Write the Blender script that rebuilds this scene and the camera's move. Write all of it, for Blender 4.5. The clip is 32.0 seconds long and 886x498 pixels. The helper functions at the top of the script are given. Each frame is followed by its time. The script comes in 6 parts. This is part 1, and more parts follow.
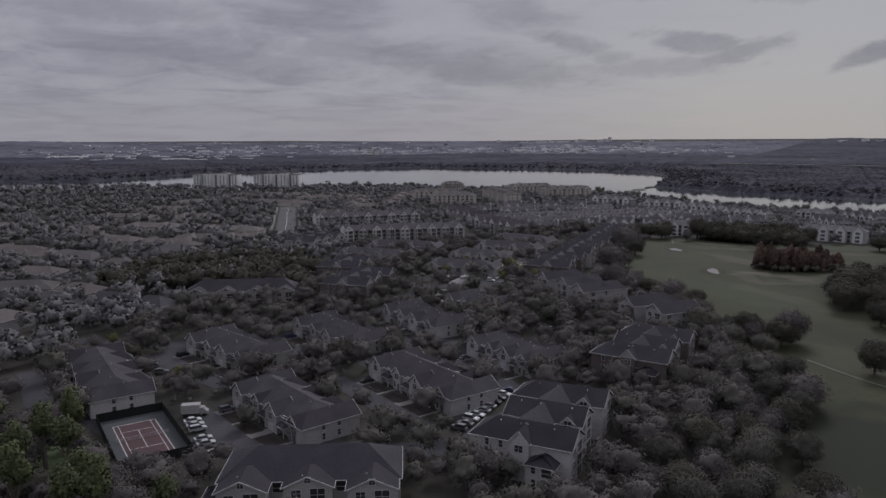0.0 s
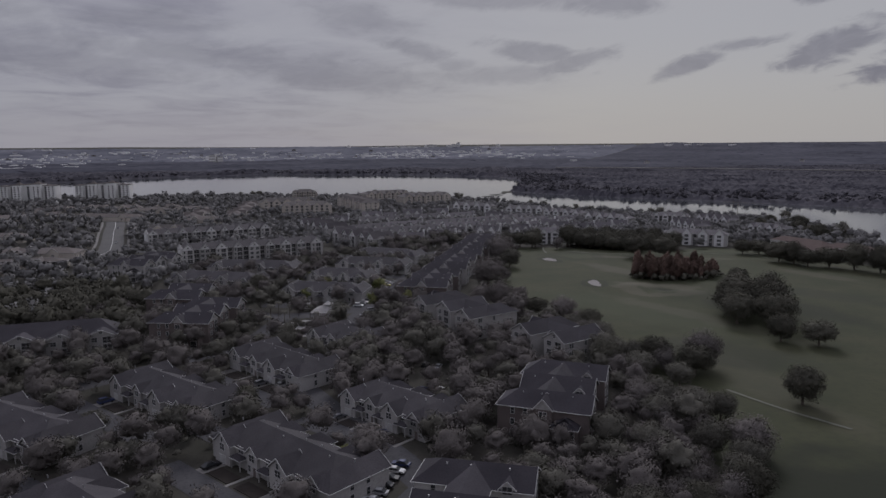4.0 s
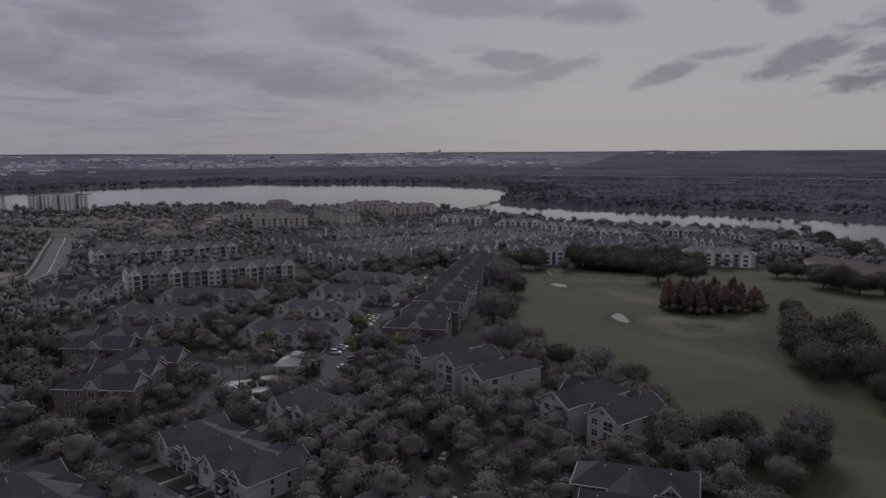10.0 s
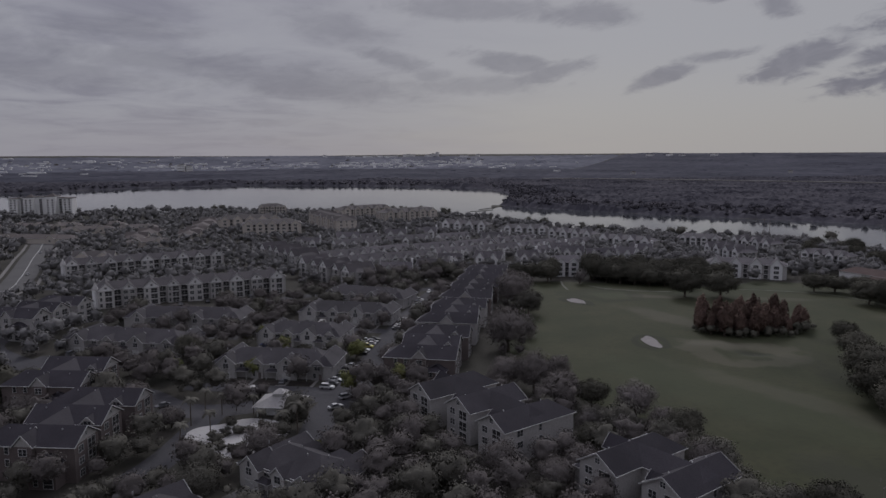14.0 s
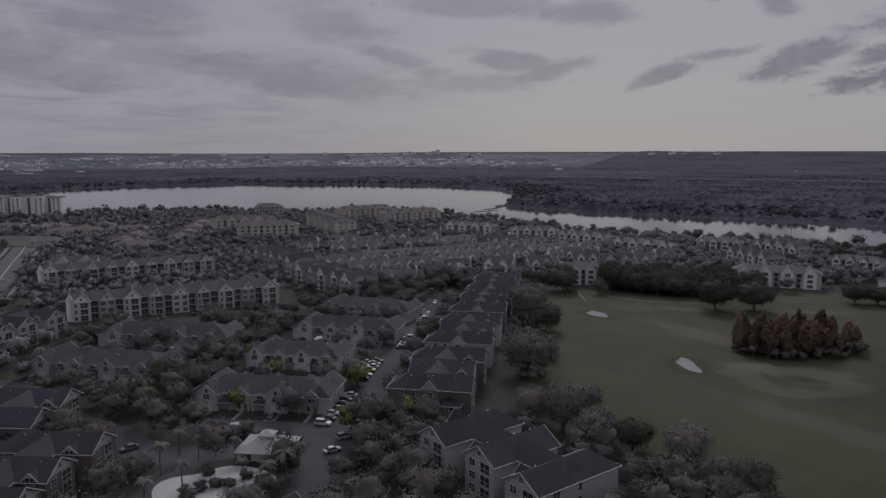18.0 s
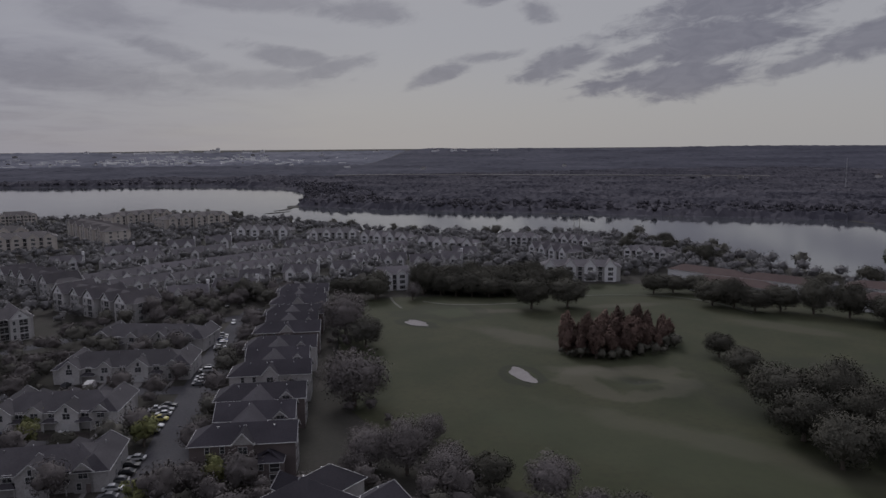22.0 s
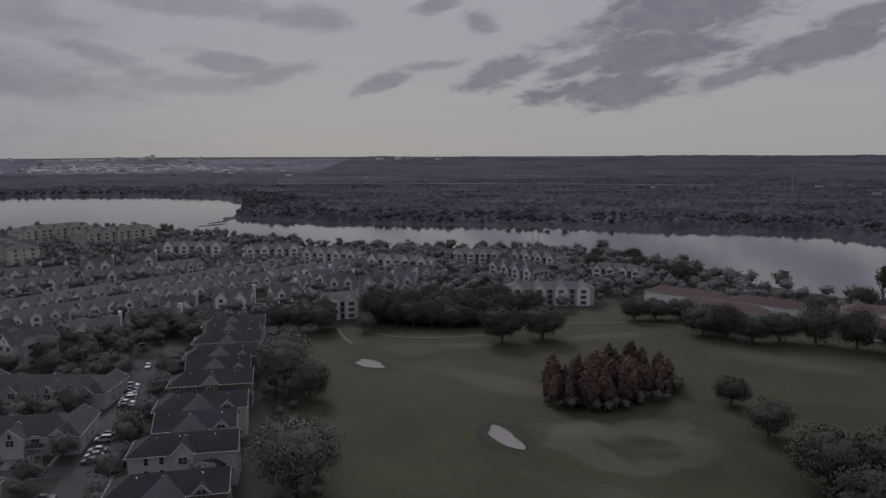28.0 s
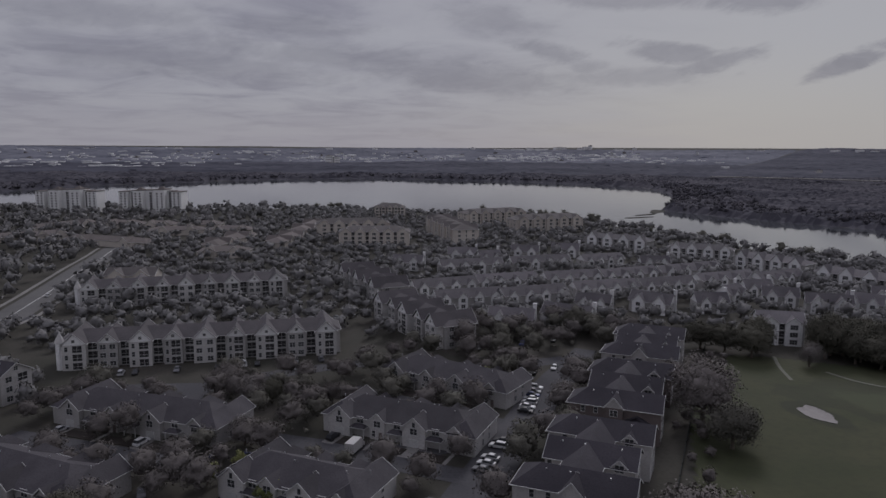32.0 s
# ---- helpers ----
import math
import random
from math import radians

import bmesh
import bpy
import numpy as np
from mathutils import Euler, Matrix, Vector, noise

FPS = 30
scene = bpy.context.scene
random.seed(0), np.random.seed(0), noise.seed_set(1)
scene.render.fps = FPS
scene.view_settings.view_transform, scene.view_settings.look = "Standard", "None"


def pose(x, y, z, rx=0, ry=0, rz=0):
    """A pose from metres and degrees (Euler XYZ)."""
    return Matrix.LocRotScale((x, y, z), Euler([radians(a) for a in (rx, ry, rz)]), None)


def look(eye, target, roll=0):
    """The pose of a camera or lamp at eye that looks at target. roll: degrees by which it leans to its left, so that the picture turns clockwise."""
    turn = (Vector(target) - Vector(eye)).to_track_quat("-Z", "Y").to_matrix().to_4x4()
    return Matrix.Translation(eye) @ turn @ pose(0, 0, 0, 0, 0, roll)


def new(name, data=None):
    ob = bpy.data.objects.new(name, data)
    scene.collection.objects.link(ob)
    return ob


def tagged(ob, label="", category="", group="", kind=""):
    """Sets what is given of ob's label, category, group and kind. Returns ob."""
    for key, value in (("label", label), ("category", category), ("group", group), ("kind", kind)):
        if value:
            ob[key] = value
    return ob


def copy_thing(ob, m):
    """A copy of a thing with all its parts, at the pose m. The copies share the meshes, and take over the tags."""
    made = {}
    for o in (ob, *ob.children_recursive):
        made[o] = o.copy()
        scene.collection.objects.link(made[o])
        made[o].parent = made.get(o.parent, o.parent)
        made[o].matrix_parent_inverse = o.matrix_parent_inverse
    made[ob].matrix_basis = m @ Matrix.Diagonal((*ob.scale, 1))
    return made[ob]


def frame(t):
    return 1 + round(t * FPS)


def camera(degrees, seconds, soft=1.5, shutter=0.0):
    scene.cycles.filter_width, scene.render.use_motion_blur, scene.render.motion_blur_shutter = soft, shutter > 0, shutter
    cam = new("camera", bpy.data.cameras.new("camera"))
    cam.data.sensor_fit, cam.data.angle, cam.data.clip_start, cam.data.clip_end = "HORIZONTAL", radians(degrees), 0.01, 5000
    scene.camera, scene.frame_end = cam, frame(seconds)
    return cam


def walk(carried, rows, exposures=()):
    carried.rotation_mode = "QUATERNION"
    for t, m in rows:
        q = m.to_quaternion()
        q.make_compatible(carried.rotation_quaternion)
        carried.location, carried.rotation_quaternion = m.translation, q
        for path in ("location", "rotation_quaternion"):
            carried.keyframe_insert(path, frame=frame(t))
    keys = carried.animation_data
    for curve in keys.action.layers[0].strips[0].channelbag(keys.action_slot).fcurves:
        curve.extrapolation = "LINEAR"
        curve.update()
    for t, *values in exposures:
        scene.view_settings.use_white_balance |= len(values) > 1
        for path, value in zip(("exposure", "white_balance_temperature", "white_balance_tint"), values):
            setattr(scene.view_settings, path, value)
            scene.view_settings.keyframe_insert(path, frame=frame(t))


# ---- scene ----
LENS = 63.4
cam = camera(LENS, 32.0, soft=1.5)
ROWS = [  # seconds, x, y, z, yaw, pitch, roll
    (0, 0.0, 0.0, 76.56, -0.002, -8.645, -0.251),
    (0.5, -0.77, 5.87, 76.57, -0.078, -8.686, -0.244),
    (1, -1.28, 12.15, 76.58, -0.164, -8.687, -0.286),
    (1.5, -1.26, 18.5, 76.49, -1.436, -8.697, -0.359),
    (2, -2.62, 24.5, 76.7, -6.083, -8.734, -0.352),
    (2.5, -3.46, 30.88, 76.74, -7.421, -8.62, -0.363),
    (3, -2.97, 37.64, 76.24, -8.213, -8.503, -0.397),
    (3.5, -3.15, 43.92, 76.14, -11.117, -8.427, -0.501),
    (5.5, -2.7, 66.27, 76.3, -12.494, -8.023, -0.417),
    (6, -2.04, 71.76, 76.23, -12.794, -7.929, -0.432),
    (7, -0.38, 83.77, 76.04, -13.064, -7.772, -0.432),
    (8, 1.19, 94.87, 76.22, -13.225, -7.721, -0.428),
    (9, 2.83, 106.33, 76.19, -13.355, -7.711, -0.361),
    (10, 4.05, 117.31, 76.07, -13.485, -7.708, -0.311),
    (11, 5.13, 127.99, 76.2, -13.578, -7.728, -0.297),
    (12, 6.72, 137.56, 76.08, -13.623, -7.666, -0.327),
    (13, 7.98, 146.85, 76.1, -13.673, -7.599, -0.278),
    (14, 9.21, 156.23, 75.85, -13.726, -7.544, -0.266),
    (16.5, 11.59, 177.16, 75.83, -13.783, -7.591, -0.169),
    (17, 12.17, 181.17, 75.94, -13.747, -7.635, -0.147),
    (18, 12.89, 188.69, 76.37, -13.757, -7.721, -0.136),
    (19, 13.57, 196.77, 76.34, -13.762, -7.756, -0.171),
    (20, 13.96, 204.1, 76.89, -13.825, -7.792, -0.146),
    (20.5, 14.51, 208.38, 76.44, -18.821, -7.861, -0.184),
    (21, 15.2, 213.03, 76.62, -21.445, -7.908, -0.277),
    (21.5, 15.59, 217.71, 76.5, -28.497, -8.017, -0.479),
    (22, 15.69, 221.99, 76.28, -30.631, -7.984, -0.451),
    (22.5, 16.24, 226.11, 76.3, -31.158, -7.923, -0.314),
    (23, 17.29, 229.75, 76.09, -34.246, -7.866, -0.386),
    (24, 19.29, 237.33, 76.01, -34.974, -7.673, -0.317),
    (25, 22.19, 244.57, 76.26, -35.044, -7.563, -0.229),
    (25.5, 24.21, 248.36, 76.26, -35.094, -7.524, -0.135),
    (27.5, 32.76, 261.72, 76.61, -35.157, -7.403, -0.187),
    (28, 35.36, 265.3, 76.73, -35.153, -7.374, -0.174),
    (28.5, 35.8, 268.93, 76.87, -29.467, -7.25, 0.243),
    (29, 39.03, 271.4, 76.83, -6.489, -7.311, 0.887),
    (29.5, 41.98, 275.59, 76.78, -4.66, -7.537, 0.686),
    (30, 43.88, 279.78, 76.84, -4.254, -7.732, 0.567),
    (31, 46.36, 288.8, 76.71, -4.007, -7.966, 0.377),
    (31.5, 46.96, 292.95, 76.6, -2.109, -8.047, 0.324),
    (32, 47.5, 297.23, 76.38, -1.802, -8.118, 0.251),
]


def row_pose(x, y, z, yaw, pitch, roll):
    """A camera pose from its place, heading (left of +y), tilt up and roll."""
    c, s = math.cos(radians(yaw)), math.sin(radians(yaw))
    cp, sp = math.cos(radians(pitch)), math.sin(radians(pitch))
    return look((x, y, z), (x - s * cp * 50, y + c * cp * 50, z + sp * 50), roll)


walk(cam, [(t, row_pose(*r)) for t, *r in ROWS], [(0, 0.16, 6200, 15), (6, 0.08, 6200, 15), (12, 0.0, 6200, 15), (28, -0.02, 6200, 15), (30, 0.06, 6200, 15), (32, 0.10, 6200, 15)])

# ---- sky and sun ----
SUN_AZ, SUN_EL = radians(-18), radians(36)
world = bpy.data.worlds.new("cloudy_sky")
scene.world = world
world.use_nodes = True


def sky_nodes():
    nt = world.node_tree
    nt.nodes.clear()
    N, Lk = nt.nodes.new, nt.links.new

    def math_node(op, a, b=None, c=None):
        n = N("ShaderNodeMath")
        n.operation = op
        for i, v in enumerate((a, b, c)):
            if v is None:
                continue
            if isinstance(v, (int, float)):
                n.inputs[i].default_value = v
            else:
                Lk(v, n.inputs[i])
        return n.outputs[0]

    def mix(fac, a, b):
        n = N("ShaderNodeMix")
        n.data_type = "RGBA"
        for sock, v in ((n.inputs[0], fac), (n.inputs[6], a), (n.inputs[7], b)):
            if isinstance(v, (int, float)):
                sock.default_value = v
            elif isinstance(v, tuple):
                sock.default_value = (*v, 1)
            else:
                Lk(v, sock)
        return n.outputs[2]

    def ramp(v, a, b):
        n = N("ShaderNodeMapRange")
        n.interpolation_type = "SMOOTHSTEP"
        Lk(v, n.inputs[0])
        n.inputs[1].default_value, n.inputs[2].default_value = a, b
        return n.outputs[0]

    def noise_at(vec, scale, detail, rough=0.55, dist=0.0):
        n = N("ShaderNodeTexNoise")
        Lk(vec, n.inputs["Vector"])
        for k, v in (("Scale", scale), ("Detail", detail), ("Roughness", rough), ("Distortion", dist)):
            n.inputs[k].default_value = v
        return n.outputs["Fac"]

    geo = N("ShaderNodeTexCoord")
    sep = N("ShaderNodeSeparateXYZ")
    Lk(geo.outputs["Generated"], sep.inputs[0])
    x, y, z = sep.outputs
    up = math_node("MAXIMUM", z, 0.0)
    # the cloud deck as a plane overhead
    inv = math_node("DIVIDE", 1.0, math_node("ADD", up, 0.10))
    cx, cy = math_node("MULTIPLY", x, inv), math_node("MULTIPLY", y, inv)
    deck = N("ShaderNodeCombineXYZ")
    Lk(cx, deck.inputs[0]), Lk(cy, deck.inputs[1])
    deck = deck.outputs[0]
    big = noise_at(deck, 0.55, 5, 0.5, 0.3)
    fine = noise_at(deck, 1.5, 7, 0.6, 0.6)
    az = math_node("ARCTAN2", x, y)
    # thinner cloud to the right of the lake, thick deck over the city side
    thin = ramp(math_node("ADD", az, math_node("MULTIPLY", big, 0.5)), 0.15, 0.75)
    el = math_node("ARCSINE", z)
    cover = mix(ramp(fine, 0.38, 0.66), (0.268, 0.266, 0.292), (0.212, 0.209, 0.238))
    cover = mix(ramp(math_node("ADD", big, math_node("MULTIPLY", fine, 0.5)), 0.58, 0.90), (0.315, 0.315, 0.33), cover)
    bright = mix(ramp(el, 0.0, 0.16), (0.36, 0.35, 0.325), (0.345, 0.345, 0.345))
    base = mix(thin, cover, bright)
    # clouds as flat sheets seen edge-on: fine along the bearing, finer still in height
    ang = N("ShaderNodeCombineXYZ")
    Lk(math_node("MULTIPLY", az, 9.0), ang.inputs[0])
    Lk(math_node("SUBTRACT", math_node("MULTIPLY", el, 22.0), math_node("MULTIPLY", az, 2.2)), ang.inputs[1])
    torn = noise_at(ang.outputs[0], 1.0, 8, 0.58, 0.5)
    shred = noise_at(ang.outputs[0], 3.1, 7, 0.62, 0.9)
    wisp = math_node("ADD", math_node("MULTIPLY", math_node("SUBTRACT", torn, 0.5), 2.0), math_node("MULTIPLY", math_node("SUBTRACT", shred, 0.5), 0.9))

    def cloud(a0, e0, wa, we, tilt, soft):
        """One ragged cloud bank at a bearing and height, in radians; its foot is sharper than its top."""
        da, de = math_node("SUBTRACT", az, a0), math_node("SUBTRACT", el, e0)
        de = math_node("SUBTRACT", de, math_node("MULTIPLY", da, tilt))
        q = math_node("SQRT", math_node("ADD", math_node("POWER", math_node("ABSOLUTE", math_node("DIVIDE", da, wa)), 2.0),
                                        math_node("POWER", math_node("ABSOLUTE", math_node("DIVIDE", de, we)), 2.0)))
        return math_node("SUBTRACT", 1.0, ramp(math_node("ADD", q, wisp), 0.62 - soft, 1.06 + soft))

    clouds = None
    for spec in CLOUDS:
        c = math_node("MULTIPLY", cloud(*spec[:6]), spec[6])
        clouds = c if clouds is None else math_node("MAXIMUM", clouds, c)
    base = mix(clouds, base, mix(ramp(shred, 0.3, 0.7), (0.158, 0.156, 0.178), (0.192, 0.189, 0.21)))
    # paler towards the horizon on the city side
    low = math_node("SUBTRACT", 1.0, ramp(el, 0.0, 0.09))
    base = mix(math_node("MULTIPLY", low, 0.7), base, mix(thin, (0.262, 0.258, 0.278), (0.335, 0.33, 0.315)))
    # the deck overhead, bluer and brighter than the part near the horizon
    base = mix(ramp(el, 0.24, 0.70), base, mix(ramp(big, 0.35, 0.65), (0.57, 0.57, 0.63), (0.45, 0.45, 0.505)))
    nish = N("ShaderNodeTexSky")
    nish.sky_type = "NISHITA"
    nish.sun_disc = False
    nish.sun_elevation, nish.sun_rotation = SUN_EL, -SUN_AZ
    clear = N("ShaderNodeVectorMath")
    clear.operation = "SCALE"
    Lk(nish.outputs[0], clear.inputs[0])
    clear.inputs["Scale"].default_value = 0.05
    colour = mix(0.94, clear.outputs[0], base)
    bg = N("ShaderNodeBackground")
    Lk(colour, bg.inputs[0])
    bg.inputs[1].default_value = 1.0
    out = N("ShaderNodeOutputWorld")
    Lk(bg.outputs[0], out.inputs[0])


# bearing to the right of +y, height, half-width, half-height, slope, softness, density
CLOUDS = [
    (0.940, 0.182, 0.150, 0.050, 0.10, 0.10, 0.95),
    (0.900, 0.134, 0.110, 0.042, 0.20, 0.08, 1.0),
    (0.860, 0.090, 0.140, 0.026, 0.10, 0.06, 1.0),
    (0.800, 0.118, 0.070, 0.014, 0.25, 0.08, 0.9),
    (0.985, 0.097, 0.050, 0.012, 0.25, 0.10, 0.8),
    (0.690, 0.112, 0.065, 0.024, 0.28, 0.08, 0.85),
    (1.085, 0.130, 0.085, 0.024, 0.22, 0.08, 0.9),
    (1.140, 0.165, 0.080, 0.016, 0.20, 0.10, 0.85),
    (1.30, 0.16, 0.14, 0.03, 0.10, 0.10, 0.9),
    (0.530, 0.097, 0.050, 0.013, 0.32, 0.10, 0.75),
    (0.600, 0.122, 0.050, 0.009, 0.12, 0.12, 0.65),
    (0.668, 0.176, 0.030, 0.018, -0.10, 0.15, 0.7),
    (0.610, 0.200, 0.035, 0.010, 0.20, 0.15, 0.7),
    (0.335, 0.122, 0.070, 0.015, -0.12, 0.15, 0.60),
    (0.390, 0.108, 0.055, 0.014, 0.25, 0.15, 0.60),
    (0.265, 0.092, 0.13, 0.013, 0.0, 0.25, 0.42),
    (0.175, 0.126, 0.055, 0.013, -0.25, 0.2, 0.55),
    (0.225, 0.104, 0.030, 0.012, 0.0, 0.2, 0.45),
    (0.430, 0.182, 0.075, 0.016, -0.05, 0.2, 0.60),
    (0.290, 0.192, 0.140, 0.014, -0.04, 0.25, 0.50),
    (0.110, 0.165, 0.09, 0.018, -0.12, 0.3, 0.42),
    (0.06, 0.094, 0.16, 0.022, -0.06, 0.3, 0.50),
    (-0.12, 0.118, 0.20, 0.020, -0.05, 0.3, 0.45),
    (-0.30, 0.105, 0.22, 0.020, -0.05, 0.3, 0.42),
    (-0.17, 0.155, 0.10, 0.016, 0.0, 0.3, 0.45),
    (-0.42, 0.160, 0.14, 0.018, 0.0, 0.3, 0.42),
]
sky_nodes()
sun_data = bpy.data.lights.new("sun", "SUN")
sun_data.energy, sun_data.angle, sun_data.color = 1.2, radians(18), (1.0, 0.98, 0.95)
sun = new("sun", sun_data)
sun.matrix_basis = look((0, 0, 300), (0 + 100 * math.sin(SUN_AZ) * math.cos(SUN_EL), -100 * math.cos(SUN_AZ) * math.cos(SUN_EL), 300 - 100 * math.sin(SUN_EL)))

# ---- materials ----
def material(name, a, b, scale=0.4, fine=6.0, rough=0.85, bump=0.0, metal=0.0, vary=0.0, third=None, coat=0.0, glossy=0.3):
    """A procedural surface: two colours mixed by noise at two scales, some variation from thing to thing, fine relief."""
    m = bpy.data.materials.new(name)
    m.use_nodes = True
    nt = m.node_tree
    bs = nt.nodes["Principled BSDF"]
    N, Lk = nt.nodes.new, nt.links.new
    co = N("ShaderNodeTexCoord")
    info = N("ShaderNodeObjectInfo")
    shift = N("ShaderNodeVectorMath")
    shift.operation = "MULTIPLY_ADD"
    Lk(info.outputs["Random"], shift.inputs[0])
    shift.inputs[1].default_value = (37, 53, 19)
    Lk(co.outputs["Object"], shift.inputs[2])

    def noise_tex(s, d):
        n = N("ShaderNodeTexNoise")
        Lk(shift.outputs[0], n.inputs["Vector"])
        n.inputs["Scale"].default_value, n.inputs["Detail"].default_value = s, d
        return n

    def mixc(f, ca, cb):
        n = N("ShaderNodeMix")
        n.data_type = "RGBA"
        for sock, v in ((n.inputs[0], f), (n.inputs[6], ca), (n.inputs[7], cb)):
            if isinstance(v, float):
                sock.default_value = v
            elif isinstance(v, tuple):
                sock.default_value = (*v, 1)
            else:
                Lk(v, sock)
        return n.outputs[2]

    def ramp(v, lo, hi):
        n = N("ShaderNodeMapRange")
        Lk(v, n.inputs[0])
        n.inputs[1].default_value, n.inputs[2].default_value = lo, hi
        return n.outputs[0]

    large, small = noise_tex(scale, 4), noise_tex(fine, 5)
    col = mixc(ramp(large.outputs["Fac"], 0.3, 0.7), a, b)
    dark = tuple(v * 0.62 for v in a)
    f = N("ShaderNodeMath")
    f.operation = "MULTIPLY"
    Lk(ramp(small.outputs["Fac"], 0.45, 0.75), f.inputs[0])
    f.inputs[1].default_value = 0.55
    col = mixc(f.outputs[0], col, third or dark)
    if vary:
        hs = N("ShaderNodeHueSaturation")
        Lk(col, hs.inputs["Color"])
        v = N("ShaderNodeMapRange")
        Lk(info.outputs["Random"], v.inputs[0])
        v.inputs[3].default_value, v.inputs[4].default_value = 1 - vary, 1 + vary
        Lk(v.outputs[0], hs.inputs["Value"])
        col = hs.outputs[0]
    Lk(col, bs.inputs["Base Color"])
    bs.inputs["Roughness"].default_value = rough
    bs.inputs["Metallic"].default_value = metal
    bs.inputs["Specular IOR Level"].default_value = glossy
    bs.inputs["Coat Weight"].default_value = coat
    if bump:
        bp = N("ShaderNodeBump")
        bp.inputs["Strength"].default_value = bump
        bp.inputs["Distance"].default_value = 0.1
        Lk(small.outputs["Fac"], bp.inputs["Height"])
        Lk(bp.outputs[0], bs.inputs["Normal"])
    return m


